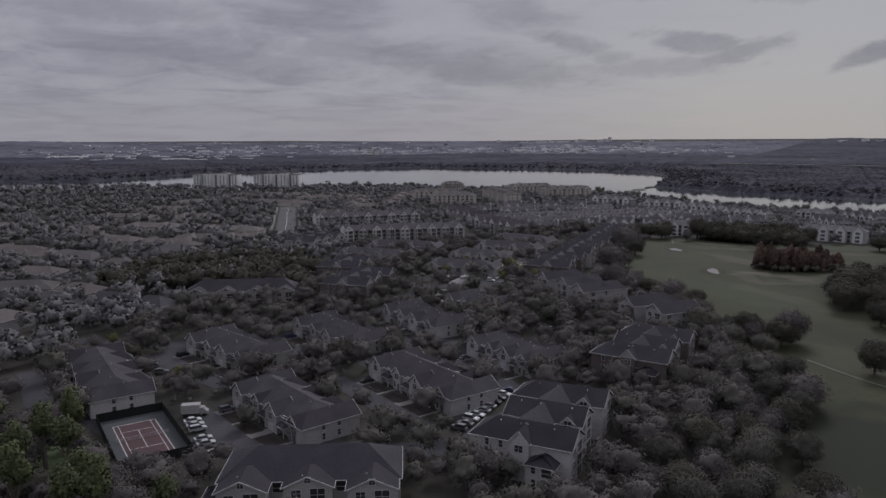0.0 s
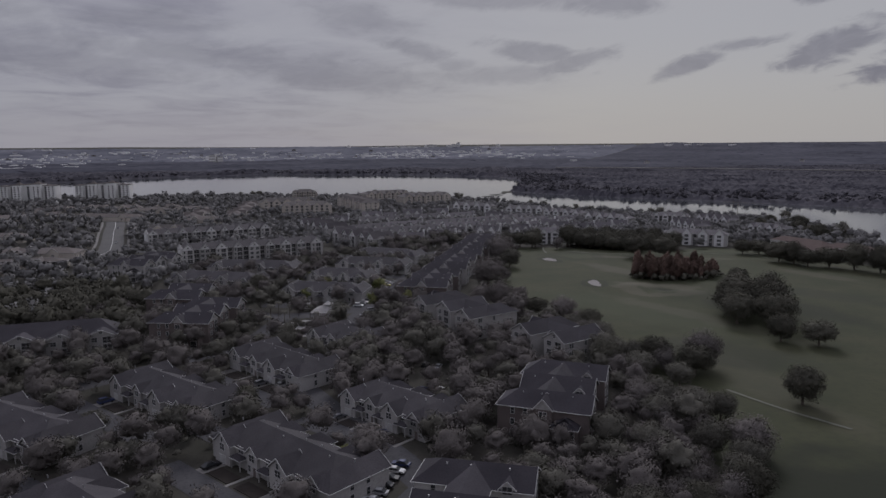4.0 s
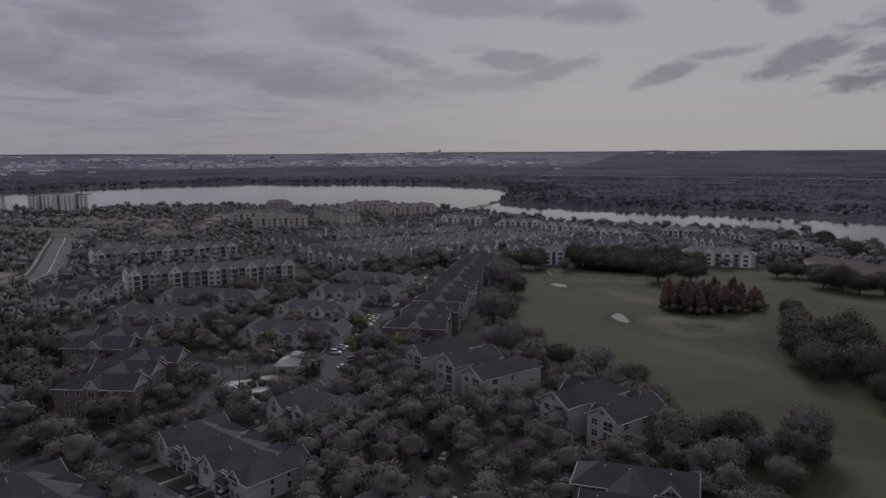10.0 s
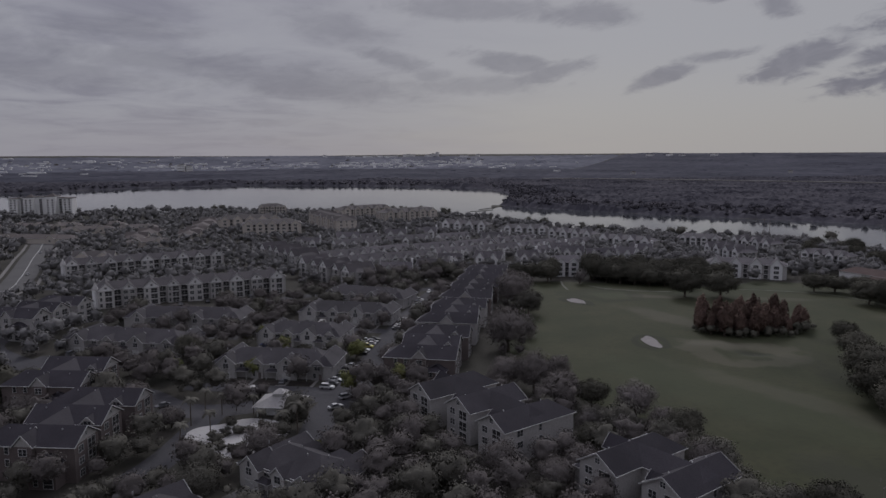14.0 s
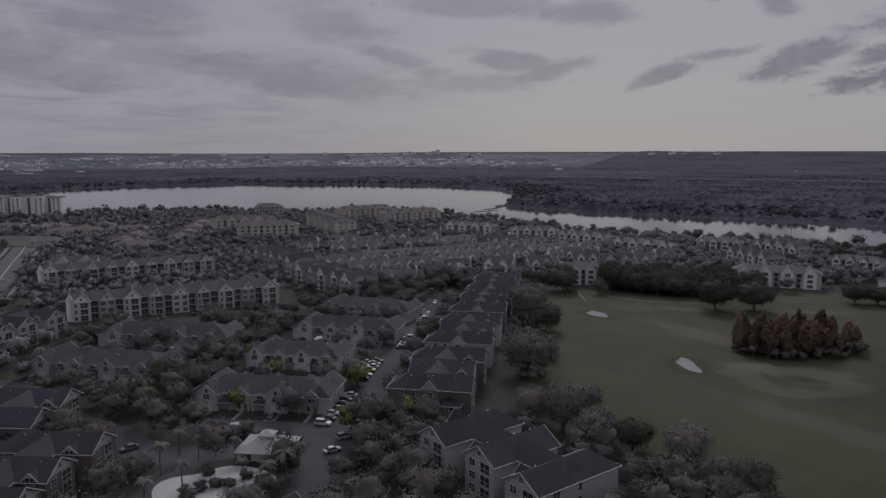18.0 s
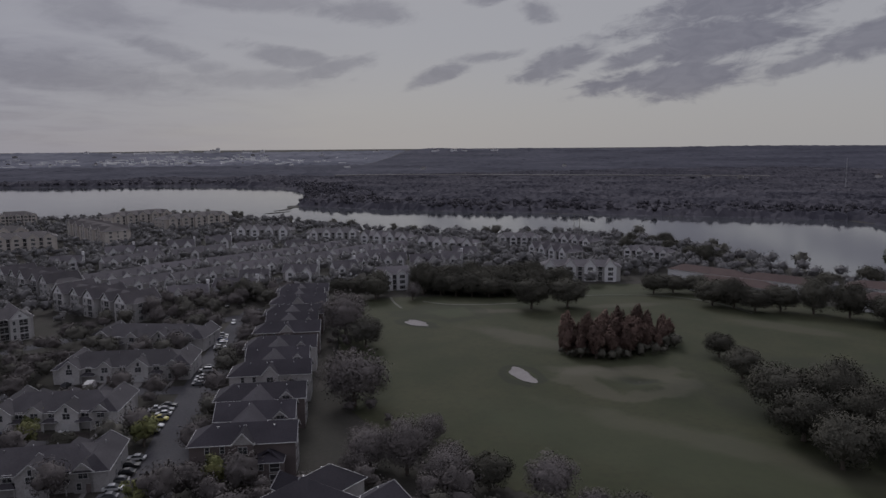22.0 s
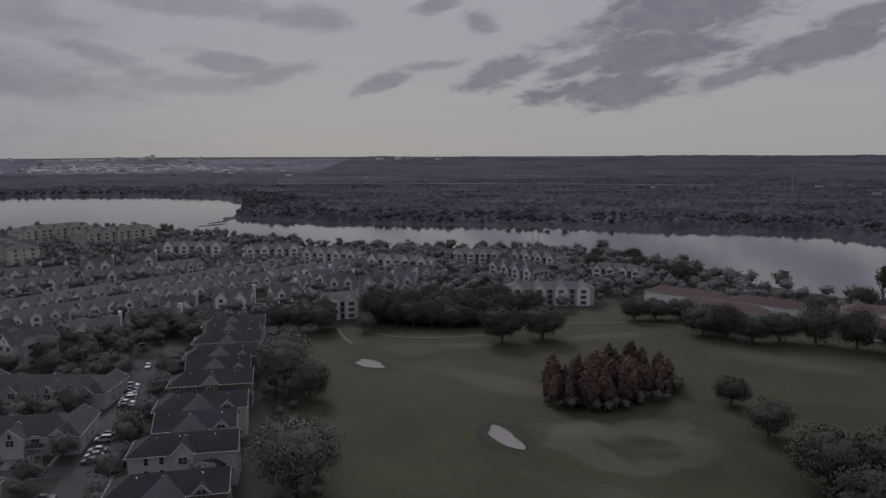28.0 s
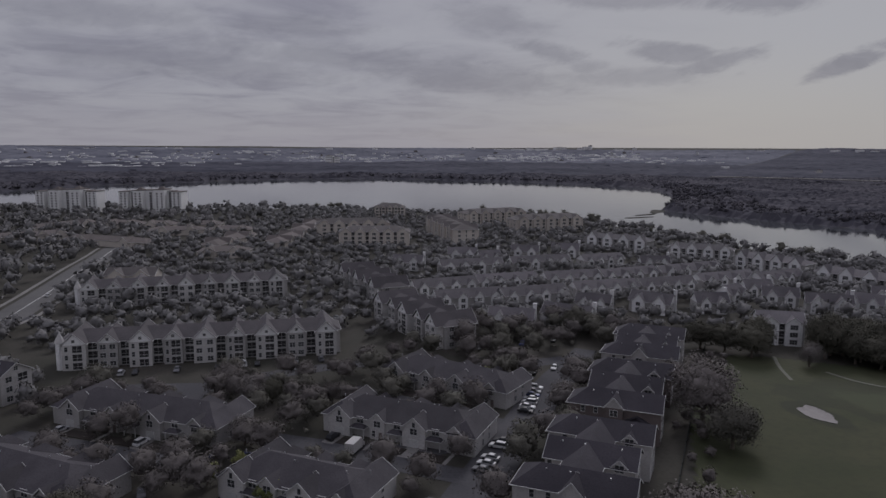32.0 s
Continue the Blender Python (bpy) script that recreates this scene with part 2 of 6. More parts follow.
M = dict(
    ground=material("dry_grass_and_mulch", (0.042, 0.041, 0.034), (0.064, 0.058, 0.051), 0.05, 0.9, 0.95, 0.4, third=(0.033, 0.035, 0.026), glossy=0.1),
    grass=material("golf_turf", (0.052, 0.068, 0.030), (0.072, 0.086, 0.040), 0.022, 0.35, 0.95, 0.3, third=(0.078, 0.082, 0.046)),
    green=material("putting_green_turf", (0.064, 0.088, 0.038), (0.072, 0.096, 0.042), 0.05, 0.6, 0.9),
    sand=material("pale_bunker_sand", (0.25, 0.235, 0.225), (0.215, 0.20, 0.19), 0.3, 3.0, 0.95, 0.3),
    asphalt=material("worn_asphalt", (0.056, 0.055, 0.060), (0.080, 0.078, 0.082), 0.06, 1.5, 0.9, 0.2, glossy=0.1),
    road=material("main_road_asphalt", (0.098, 0.096, 0.095), (0.124, 0.120, 0.118), 0.05, 1.2, 0.9, 0.2, glossy=0.1),
    concrete=material("concrete", (0.16, 0.153, 0.146), (0.20, 0.192, 0.182), 0.2, 2.0, 0.9, 0.2),
    paint=material("road_paint", (0.62, 0.62, 0.60), (0.5, 0.5, 0.48), 0.5, 4.0, 0.8),
    roof=material("charcoal_shingle_roof", (0.0302, 0.0275, 0.0335), (0.0464, 0.0421, 0.0497), 0.14, 3.0, 0.8, 0.5, vary=0.2, glossy=0.18),
    roof2=material("grey_shingle_roof", (0.038, 0.035, 0.040), (0.060, 0.055, 0.061), 0.16, 3.2, 0.8, 0.6, vary=0.16, glossy=0.18),
    roof3=material("brown_shingle_roof", (0.098, 0.089, 0.088), (0.126, 0.115, 0.112), 0.10, 2.0, 0.9, 0.5, vary=0.15, glossy=0.1),
    roof_tan=material("tan_roof_tiles", (0.118, 0.104, 0.100), (0.150, 0.133, 0.126), 0.05, 0.8, 0.9, 0.2, vary=0.12, glossy=0.1),
    roof_red=material("rust_tile_roof", (0.088, 0.064, 0.060), (0.108, 0.080, 0.073), 0.15, 2.0, 0.85, 0.4, vary=0.1, glossy=0.1),
    siding=material("beige_grey_siding", (0.3190, 0.3080, 0.3025), (0.3740, 0.3630, 0.3520), 0.2, 2.5, 0.8, 0.2, vary=0.12),
    siding2=material("pale_siding", (0.62, 0.615, 0.62), (0.69, 0.685, 0.685), 0.2, 2.5, 0.8, 0.2, vary=0.1),
    siding3=material("tan_stucco", (0.44, 0.40, 0.36), (0.50, 0.46, 0.415), 0.2, 2.5, 0.85, 0.2, vary=0.12),
    brick=material("brown_brick", (0.118, 0.098, 0.095), (0.150, 0.124, 0.118), 0.3, 5.0, 0.9, 0.4, vary=0.1),
    trim=material("white_trim_paint", (0.46, 0.455, 0.45), (0.40, 0.395, 0.39), 0.5, 4.0, 0.6),
    white=material("white_wall_paint", (0.72, 0.715, 0.71), (0.64, 0.635, 0.63), 0.1, 1.5, 0.7),
    glass=material("window_glass", (0.02, 0.022, 0.026), (0.03, 0.032, 0.036), 1.0, 8.0, 0.3, glossy=0.4),
    # dark panel that stands in for the shade inside a recessed balcony
    screen=material("balcony_shade_panel", (0.025, 0.024, 0.026), (0.035, 0.034, 0.036), 1.0, 8.0, 0.7),
    bark=material("grey_brown_bark", (0.10, 0.082, 0.068), (0.135, 0.115, 0.097), 0.8, 6.0, 0.95, 0.5),
    twig=material("bare_grey_twigs", (0.1100, 0.1001, 0.0968), (0.1386, 0.1265, 0.1210), 0.5, 3.0, 0.95, 0.8, vary=0.15, glossy=0.1),
    oak=material("dark_oak_leaves", (0.0888, 0.0852, 0.0732), (0.1296, 0.1224, 0.1032), 0.35, 2.6, 0.95, 0.8, vary=0.26, third=(0.0696, 0.0684, 0.0588), glossy=0.1),
    oak2=material("brownish_oak_leaves", (0.1150, 0.1035, 0.0989), (0.1564, 0.1403, 0.1334), 0.35, 2.6, 0.95, 0.8, vary=0.24, third=(0.0851, 0.0770, 0.0747), glossy=0.1),
    oak_dark=material("dark_evergreen_oak_leaves", (0.0598, 0.0585, 0.0468), (0.0962, 0.0910, 0.0728), 0.35, 2.6, 0.95, 0.8, vary=0.26, third=(0.0429, 0.0416, 0.0351), glossy=0.1),
    # oak leaves with the middle distance's haze lightened into their colour
    oak3=material("haze_paled_oak_leaves", (0.1357, 0.1334, 0.1334), (0.1794, 0.1736, 0.1702), 0.3, 1.8, 0.95, 0.8, third=(0.0966, 0.0954, 0.0989), glossy=0.1),
    leaf=material("yellow_green_leaves", (0.11, 0.12, 0.045), (0.145, 0.14, 0.055), 0.3, 1.4, 0.9, vary=0.2, third=(0.09, 0.10, 0.04)),
    pine=material("pine_needles", (0.060, 0.078, 0.034), (0.09, 0.102, 0.044), 0.3, 1.4, 0.9, vary=0.2, third=(0.05, 0.062, 0.03)),
    cypress=material("rust_cypress_foliage", (0.108, 0.070, 0.060), (0.134, 0.092, 0.073), 0.3, 1.3, 0.95, vary=0.35, third=(0.078, 0.060, 0.052), glossy=0.1),
    # far winter woods: distance haze is mixed into these grey-blue base colours
    wood=material("hazed_winter_woodland", (0.052, 0.050, 0.060), (0.090, 0.085, 0.094), 0.012, 0.15, 0.95, third=(0.040, 0.039, 0.047), glossy=0.05),
    canopy=material("hazed_woodland_roof", (0.046, 0.045, 0.056), (0.096, 0.091, 0.102), 0.008, 0.09, 0.95, third=(0.033, 0.033, 0.042), glossy=0.05),
    canopy_far=material("distant_hazed_woodland_roof", (0.038, 0.039, 0.052), (0.080, 0.080, 0.099), 0.003, 0.03, 0.95, third=(0.031, 0.032, 0.043), glossy=0.05),
    # palest woodland: the horizon's bluish haze painted as base colour
    haze_wood=material("distant_hazed_winter_woodland", (0.074, 0.077, 0.097), (0.165, 0.167, 0.192), 0.0035, 0.025, 0.95, third=(0.064, 0.066, 0.085), glossy=0.05),
    court=material("red_tennis_surface", (0.090, 0.058, 0.060), (0.104, 0.067, 0.068), 0.2, 3.0, 0.85, glossy=0.1),
    court2=material("grey_green_court_surround", (0.072, 0.076, 0.079), (0.086, 0.090, 0.092), 0.2, 3.0, 0.85, glossy=0.1),
    fence=material("dark_windscreen_fence", (0.013, 0.015, 0.014), (0.018, 0.02, 0.018), 0.5, 3.0, 0.9),
    rubber=material("tyre_rubber", (0.02, 0.02, 0.02), (0.028, 0.028, 0.028), 2.0, 9.0, 0.8),
    metal=material("grey_metal", (0.35, 0.35, 0.36), (0.42, 0.42, 0.43), 1.0, 6.0, 0.45, metal=0.6),
    condo=material("off_white_condo_stucco", (0.40, 0.39, 0.38), (0.47, 0.455, 0.445), 0.2, 2.5, 0.85, 0.2, vary=0.08),
    roof4=material("grey_brown_condo_shingles", (0.0660, 0.0605, 0.0649), (0.0968, 0.0880, 0.0924), 0.14, 2.6, 0.8, 0.5, vary=0.15, glossy=0.15),
    # brown-grey shingles, their colour lightened to hold the haze over mid-distance roofs
    roof5=material("haze_paled_brown_grey_shingles", (0.092, 0.085, 0.092), (0.130, 0.120, 0.126), 0.14, 2.6, 0.8, 0.5, vary=0.2, glossy=0.15),
    path=material("weathered_cart_path", (0.105, 0.108, 0.085), (0.13, 0.13, 0.105), 0.2, 2.0, 0.9, 0.2),
    mulch=material("dark_mulch", (0.030, 0.026, 0.024), (0.042, 0.036, 0.032), 0.4, 5.0, 0.95, 0.5, glossy=0.1),
    pool=material("pool_water", (0.075, 0.105, 0.115), (0.09, 0.12, 0.13), 0.5, 4.0, 0.1, glossy=0.4),
    deck=material("pale_pool_deck", (0.36, 0.35, 0.345), (0.42, 0.41, 0.40), 0.2, 2.0, 0.85),
)


def turf_material():
    """Golf turf: mown grass with worn, sandy swathes, darker rough and painted shade, their edges broken by noise."""
    m = material("golf_turf", (0.030, 0.036, 0.015), (0.047, 0.048, 0.023), 0.045, 0.5, 0.95, 0.4, third=(0.027, 0.029, 0.015))
    nt = m.node_tree
    N, Lk = nt.nodes.new, nt.links.new
    bs = nt.nodes["Principled BSDF"]
    col = bs.inputs["Base Color"].links[0].from_socket
    co = N("ShaderNodeTexCoord")
    n = N("ShaderNodeTexNoise")
    n.inputs["Scale"].default_value, n.inputs["Detail"].default_value = 0.06, 6
    Lk(co.outputs["Object"], n.inputs["Vector"])

    def calc(op, a, b):
        k = N("ShaderNodeMath")
        k.operation = op
        for i, v in enumerate((a, b)):
            if isinstance(v, (int, float)):
                k.inputs[i].default_value = v
            else:
                Lk(v, k.inputs[i])
        return k.outputs[0]

    for cx, cy, rx, ry, deg, hollow, tone, amount in WORN_AND_SHADED:
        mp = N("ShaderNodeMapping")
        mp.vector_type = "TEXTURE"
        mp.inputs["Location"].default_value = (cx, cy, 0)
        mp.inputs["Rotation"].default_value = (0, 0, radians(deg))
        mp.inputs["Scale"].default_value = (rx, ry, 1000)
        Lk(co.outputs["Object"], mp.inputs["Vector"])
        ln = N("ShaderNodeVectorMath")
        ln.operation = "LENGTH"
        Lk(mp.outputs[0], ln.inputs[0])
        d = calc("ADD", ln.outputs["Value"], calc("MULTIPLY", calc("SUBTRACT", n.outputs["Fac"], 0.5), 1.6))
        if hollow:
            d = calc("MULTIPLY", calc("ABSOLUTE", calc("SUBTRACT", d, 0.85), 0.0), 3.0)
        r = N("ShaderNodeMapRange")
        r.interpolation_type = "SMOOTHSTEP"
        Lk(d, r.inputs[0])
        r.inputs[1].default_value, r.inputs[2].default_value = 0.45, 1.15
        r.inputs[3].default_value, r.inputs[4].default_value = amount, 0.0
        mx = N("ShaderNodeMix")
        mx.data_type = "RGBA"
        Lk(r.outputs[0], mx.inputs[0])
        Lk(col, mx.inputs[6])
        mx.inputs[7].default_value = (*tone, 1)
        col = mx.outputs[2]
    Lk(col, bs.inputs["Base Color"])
    return m


DRY, DARK, LIGHT, TURF_SHADE = (0.090, 0.083, 0.060), (0.022, 0.025, 0.014), (0.048, 0.056, 0.029), (0.016, 0.019, 0.010)
WORN_AND_SHADED = [  # middle, radii, turn, ring only, colour, amount
    (182, 386, 20, 15, -40, True, DRY, 0.5), (180, 398, 16, 9, -50, False, DRY, 0.6), (186, 384, 8, 5, -40, False, DARK, 0.8),
    (188, 445, 10, 34, 12, False, DRY, 0.55), (205, 492, 16, 6, -30, False, DRY, 0.6), (182, 505, 16, 11, -35, False, LIGHT, 0.7), (182, 503, 20, 15, -35, True, DARK, 0.4),
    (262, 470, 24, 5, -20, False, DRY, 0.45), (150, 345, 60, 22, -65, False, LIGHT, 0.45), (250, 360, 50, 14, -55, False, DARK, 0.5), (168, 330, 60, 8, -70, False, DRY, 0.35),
    # deepest patches paint foreground shade on the turf; bunker rings paint rim shade
    (156.5, 408.5, 11, 6, 76, True, DARK, 0.7), (161.5, 491.5, 10.5, 6, 105, True, DARK, 0.7), (290, 400, 30, 8, -70, False, DRY, 0.35), (118, 500, 10, 50, -20, False, DARK, 0.5), (270, 500, 50, 12, -25, False, LIGHT, 0.4), (140, 250, 12, 60, 0, False, DRY, 0.3), (105, 165, 48, 38, 0, False, TURF_SHADE, 0.9), (215, 335, 50, 24, -60, False, TURF_SHADE, 0.6), (150, 275, 34, 20, -50, False, DARK, 0.6)]
def water_material():
    m = material("lake_water", (0.055, 0.059, 0.064), (0.066, 0.070, 0.074), 0.01, 0.05, 0.06, glossy=0.9)
    nt = m.node_tree
    co = nt.nodes.new("ShaderNodeTexCoord")
    n = nt.nodes.new("ShaderNodeTexNoise")
    n.inputs["Scale"].default_value, n.inputs["Detail"].default_value = 0.35, 6
    nt.links.new(co.outputs["Object"], n.inputs["Vector"])
    bp = nt.nodes.new("ShaderNodeBump")
    bp.inputs["Strength"].default_value, bp.inputs["Distance"].default_value = 0.07, 0.3
    nt.links.new(n.outputs["Fac"], bp.inputs["Height"])
    nt.links.new(bp.outputs[0], nt.nodes["Principled BSDF"].inputs["Normal"])
    return m


M["water"] = water_material()
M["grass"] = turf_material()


# ---- mesh helpers ----
class Build:
    """Collects faces for one mesh."""

    def __init__(self):
        self.v, self.f, self.m = [], [], []

    def face(self, *pts, mat=0):
        n = len(self.v)
        self.v += [tuple(p) for p in pts]
        self.f.append(tuple(range(n, n + len(pts))))
        self.m.append(mat)

    def solid(self, bottom, top, mat=0):
        """A closed body between two rings of as many points."""
        n, k = len(self.v), len(bottom)
        self.v += [tuple(p) for p in bottom] + [tuple(p) for p in top]
        self.f.append(tuple(range(n + k - 1, n - 1, -1)))
        self.f.append(tuple(range(n + k, n + 2 * k)))
        for i in range(k):
            j = (i + 1) % k
            self.f.append((n + i, n + j, n + k + j, n + k + i))
        self.m += [mat] * (k + 2)

    def box(self, x0, x1, y0, y1, z0, z1, mat=0):
        self.solid([(x0, y0, z0), (x1, y0, z0), (x1, y1, z0), (x0, y1, z0)], [(x0, y0, z1), (x1, y0, z1), (x1, y1, z1), (x0, y1, z1)], mat)

    def beam(self, p, q, w, h, mat=0):
        """A bar of width w and height h from p to q."""
        p, q = Vector(p), Vector(q)
        d = (q - p).normalized()
        s = d.cross(Vector((0, 0, 1)))
        s = (s.normalized() if s.length > 1e-4 else Vector((1, 0, 0))) * w / 2
        u = s.cross(d).normalized() * h / 2
        ring = [-s - u, s - u, s + u, -s + u]
        self.solid([p + r for r in ring], [q + r for r in ring], mat)

    def tube(self, p, q, r0, r1, k=6, mat=0):
        p, q = Vector(p), Vector(q)
        d = (q - p).normalized()
        s = d.orthogonal().normalized()
        t = d.cross(s)
        ring = [s * math.cos(6.2832 * i / k) + t * math.sin(6.2832 * i / k) for i in range(k)]
        self.solid([p + o * r0 for o in ring], [q + o * r1 for o in ring], mat)

    def mesh(self, name, mats):
        me = bpy.data.meshes.new(name)
        me.from_pydata(self.v, [], self.f)
        for m in mats:
            me.materials.append(m)
        if any(self.m):
            me.polygons.foreach_set("material_index", self.m)
        me.update()
        return me


def part(name, b, mat, parent, label=""):
    """Links a Build, or a ready mesh, as one object under a thing or part."""
    me = b.mesh(name, mat if isinstance(mat, (list, tuple)) else [mat]) if isinstance(b, Build) else b
    ob = new(name, me)
    ob.parent = parent
    if label:
        tagged(ob, label)
    return ob


def thing(name, m, label, category, group="", kind=""):
    ob = new(name)
    ob.matrix_basis = m
    ob.empty_display_size = 0.5
    return tagged(ob, label, category, group, kind)


def sheet(name, b, mat, label, category, kind="structure"):
    return tagged(new(name, b.mesh(name, [mat])), label, category, "", kind)


def at(x, y, deg=0.0, z=0.0):
    return pose(x, y, z, 0, 0, deg)


# ---- lie of the land ----
LAKE = [(-1500, 1230), (-641, 1180), (-405, 1196), (-225, 1184), (-80, 1186), (40, 1165), (130, 1110), (218, 1050), (262, 940), (300, 850), (322, 790),
        (372, 752), (430, 700), (470, 640), (455, 560), (428, 505), (445, 430), (470, 360), (520, 280), (620, 250), (720, 330), (760, 430), (712, 530), (752, 640),
        (690, 725), (620, 800), (540, 900), (470, 980), (400, 1070), (345, 1176), (400, 1290), (470, 1500), (478, 1690), (300, 1880), (-60, 2060), (-284, 1985),
        (-579, 1720), (-690, 1400), (-1500, 1500)]


def ring_distance(px, py, ring):
    """Signed distance to a closed ring for arrays of points, negative inside."""
    px, py = np.asarray(px, float), np.asarray(py, float)
    best, inside = np.full(px.shape, 1e9), np.zeros(px.shape, bool)
    for (ax, ay), (bx, by) in zip(ring, ring[1:] + ring[:1]):
        dx, dy = bx - ax, by - ay
        t = np.clip(((px - ax) * dx + (py - ay) * dy) / (dx * dx + dy * dy), 0, 1)
        best = np.minimum(best, np.hypot(px - ax - t * dx, py - ay - t * dy))
        if ay != by:
            inside ^= ((ay > py) != (by > py)) & (px < ax + (py - ay) / (by - ay) * dx)
    return np.where(inside, -best, best)


def land(x, y):
    """Height of the ground: flat near by, a shallow lake bed, rising slowly far away."""
    x, y = np.asarray(x, float), np.asarray(y, float)
    r = np.hypot(x, y - 150)
    s = np.clip((r - 2000) / 2850, 0, 1.0)
    far = np.where(r > 2000, 74 * (1 - np.maximum(r, 2000) / 2000 * (1 - s)), 0)
    return np.maximum(far, 0)


def axis_steps(spans):
    out = []
    for a, b, step in spans:
        out += list(np.arange(a, b, step))
    return np.array(out + [spans[-1][1]])


def make_ground():
    xs = axis_steps([(-4900, -1600, 150), (-1600, -750, 30), (-750, 850, 10), (850, 1700, 30), (1700, 4900, 150)])
    ys = axis_steps([(-900, 240, 40), (240, 1250, 10), (1250, 2100, 20), (2100, 4900, 80)])
    gx, gy = np.meshgrid(xs, ys)
    sd = ring_distance(gx, gy, LAKE)
    sd += 6 * np.sin(gx * 0.045 + 1.3 * np.sin(gy * 0.03)) * np.cos(gy * 0.05)
    gz = land(gx, gy) + np.where(sd < 12, np.clip((sd - 12) * 0.06, -2.5, 0), 0)
    n, k = gx.shape
    me = bpy.data.meshes.new("ground")
    idx = np.arange(n * k).reshape(n, k)
    quads = np.stack([idx[:-1, :-1], idx[:-1, 1:], idx[1:, 1:], idx[1:, :-1]], -1).reshape(-1, 4)
    me.from_pydata(np.stack([gx, gy, gz], -1).reshape(-1, 3).tolist(), [], quads.tolist())
    me.materials.append(M["ground"])
    tagged(new("ground", me), "flat ground of dull grass and mulch reaching the horizon", "ground", "", "structure")
    b = Build()
    b.face((-1520, 150, -0.72), (900, 150, -0.72), (900, 2150, -0.72), (-1520, 2150, -0.72))
    sheet("water", b, M["water"], "calm grey lake mirroring the cloudy sky", "lake")


make_ground()


def smooth_line(pts, n=6):
    """A Catmull-Rom line through points."""
    p = [Vector((*q, 0)) for q in pts]
    p = [2 * p[0] - p[1]] + p + [2 * p[-1] - p[-2]]
    out = []
    for a, b, c, d in zip(p, p[1:], p[2:], p[3:]):
        for i in range(n):
            t = i / n
            out.append(0.5 * ((2 * b) + (c - a) * t + (2 * a - 5 * b + 4 * c - d) * t * t + (3 * b - a - 3 * c + d) * t ** 3))
    return out + [p[-2]]


def ribbon(b, line, w, z, off=0.0, h=0.0):
    """A strip of width w along a line; with h it is a raised strip."""
    for i, (p, q) in enumerate(zip(line, line[1:])):
        def side(j):
            d = (line[min(j + 1, len(line) - 1)] - line[max(j - 1, 0)]).normalized()
            return Vector((-d.y, d.x, 0))
        s, t = side(i), side(i + 1)
        a0, a1 = p + s * (off - w / 2), p + s * (off + w / 2)
        b0, b1 = q + t * (off - w / 2), q + t * (off + w / 2)
        ring = [Vector((c.x, c.y, z)) for c in (a0, b0, b1, a1)]
        if h:
            b.solid([c - Vector((0, 0, 0.1)) for c in ring], [c + Vector((0, 0, h)) for c in ring])
        else:
            b.face(*ring)


def blob_ring(cx, cy, rx, ry, deg=0.0, wob=0.12, n=40, seed=0):
    rng = random.Random(seed)
    ph = [rng.uniform(0, 6.28) for _ in range(4)]
    c, s = math.cos(radians(deg)), math.sin(radians(deg))
    out = []
    for i in range(n):
        a = 6.28319 * i / n
        k = 1 + wob * (math.sin(2 * a + ph[0]) + 0.7 * math.sin(3 * a + ph[1]) + 0.4 * math.sin(5 * a + ph[2]))
        x, y = rx * k * math.cos(a), ry * k * math.sin(a)
        out.append((cx + c * x - s * y, cy + s * x + c * y))
    return out

# ---- golf course, roads ----
GOLF = [(70, 90), (66, 150), (88, 180), (104, 215), (112, 250), (116, 290), (116, 330), (104, 352), (96, 372), (96, 406), (108, 440), (122, 482), (140, 520), (160, 552), (178, 548),
        (205, 535), (240, 520), (256, 505), (290, 520), (320, 500), (332, 468), (345, 420), (352, 380), (366, 330), (395, 250), (430, 120), (430, 60), (200, 60)]
OBST = []  # footprints that trees keep clear of: (ring, margin)


BUNKERS = [blob_ring(156.5, 408.5, 8.0, 3.7, 76, 0.15, 36, 3), blob_ring(161.5, 491.5, 7.6, 3.7, 105, 0.14, 36, 5)]


def turf_height(x, y):
    """Height of the golf turf: gentle mounds, hollows for the bunkers, level with the ground at its edge."""
    sd = ring_distance(x, y, GOLF)
    h = 1.1 * np.exp(-(((x - 172) / 12) ** 2 + ((y - 394) / 9) ** 2)) + 1.0 * np.exp(-(((x - 186) / 10) ** 2 + ((y - 376) / 12) ** 2))
    h = h - 1.3 * np.exp(-(((x - 186) / 6) ** 2 + ((y - 384) / 5) ** 2)) + 0.2 * np.sin(x * 0.05) * np.cos(y * 0.043) + 0.5
    for ring in BUNKERS:
        d = ring_distance(x, y, ring)
        h = h + np.where(d > 0, 0.3 * np.exp(-d / 3), 0.3) - 0.5 * np.clip((0.4 - d) / 2.4, 0, 1)
    return 0.06 + np.clip(-sd * 0.08, 0, 1) * h


def golf_z(x, y):
    return float(turf_height(np.array([x], float), np.array([y], float))[0])


def grid_sheet(name, gx, gy, gz, keep, mat, label, category):
    idx = np.arange(gx.size).reshape(gx.shape)
    quads = np.stack([idx[:-1, :-1], idx[:-1, 1:], idx[1:, 1:], idx[1:, :-1]], -1).reshape(-1, 4)
    quads = quads[keep.ravel()[quads].all(1)]
    used, inv = np.unique(quads, return_inverse=True)
    pts = np.stack([gx, gy, gz], -1).reshape(-1, 3)[used]
    me = bpy.data.meshes.new(name)
    me.from_pydata(pts.tolist(), [], inv.reshape(-1, 4).tolist())
    me.polygons.foreach_set("use_smooth", [True] * len(me.polygons))
    me.materials.append(mat)
    return tagged(new(name, me), label, category, "", "structure")


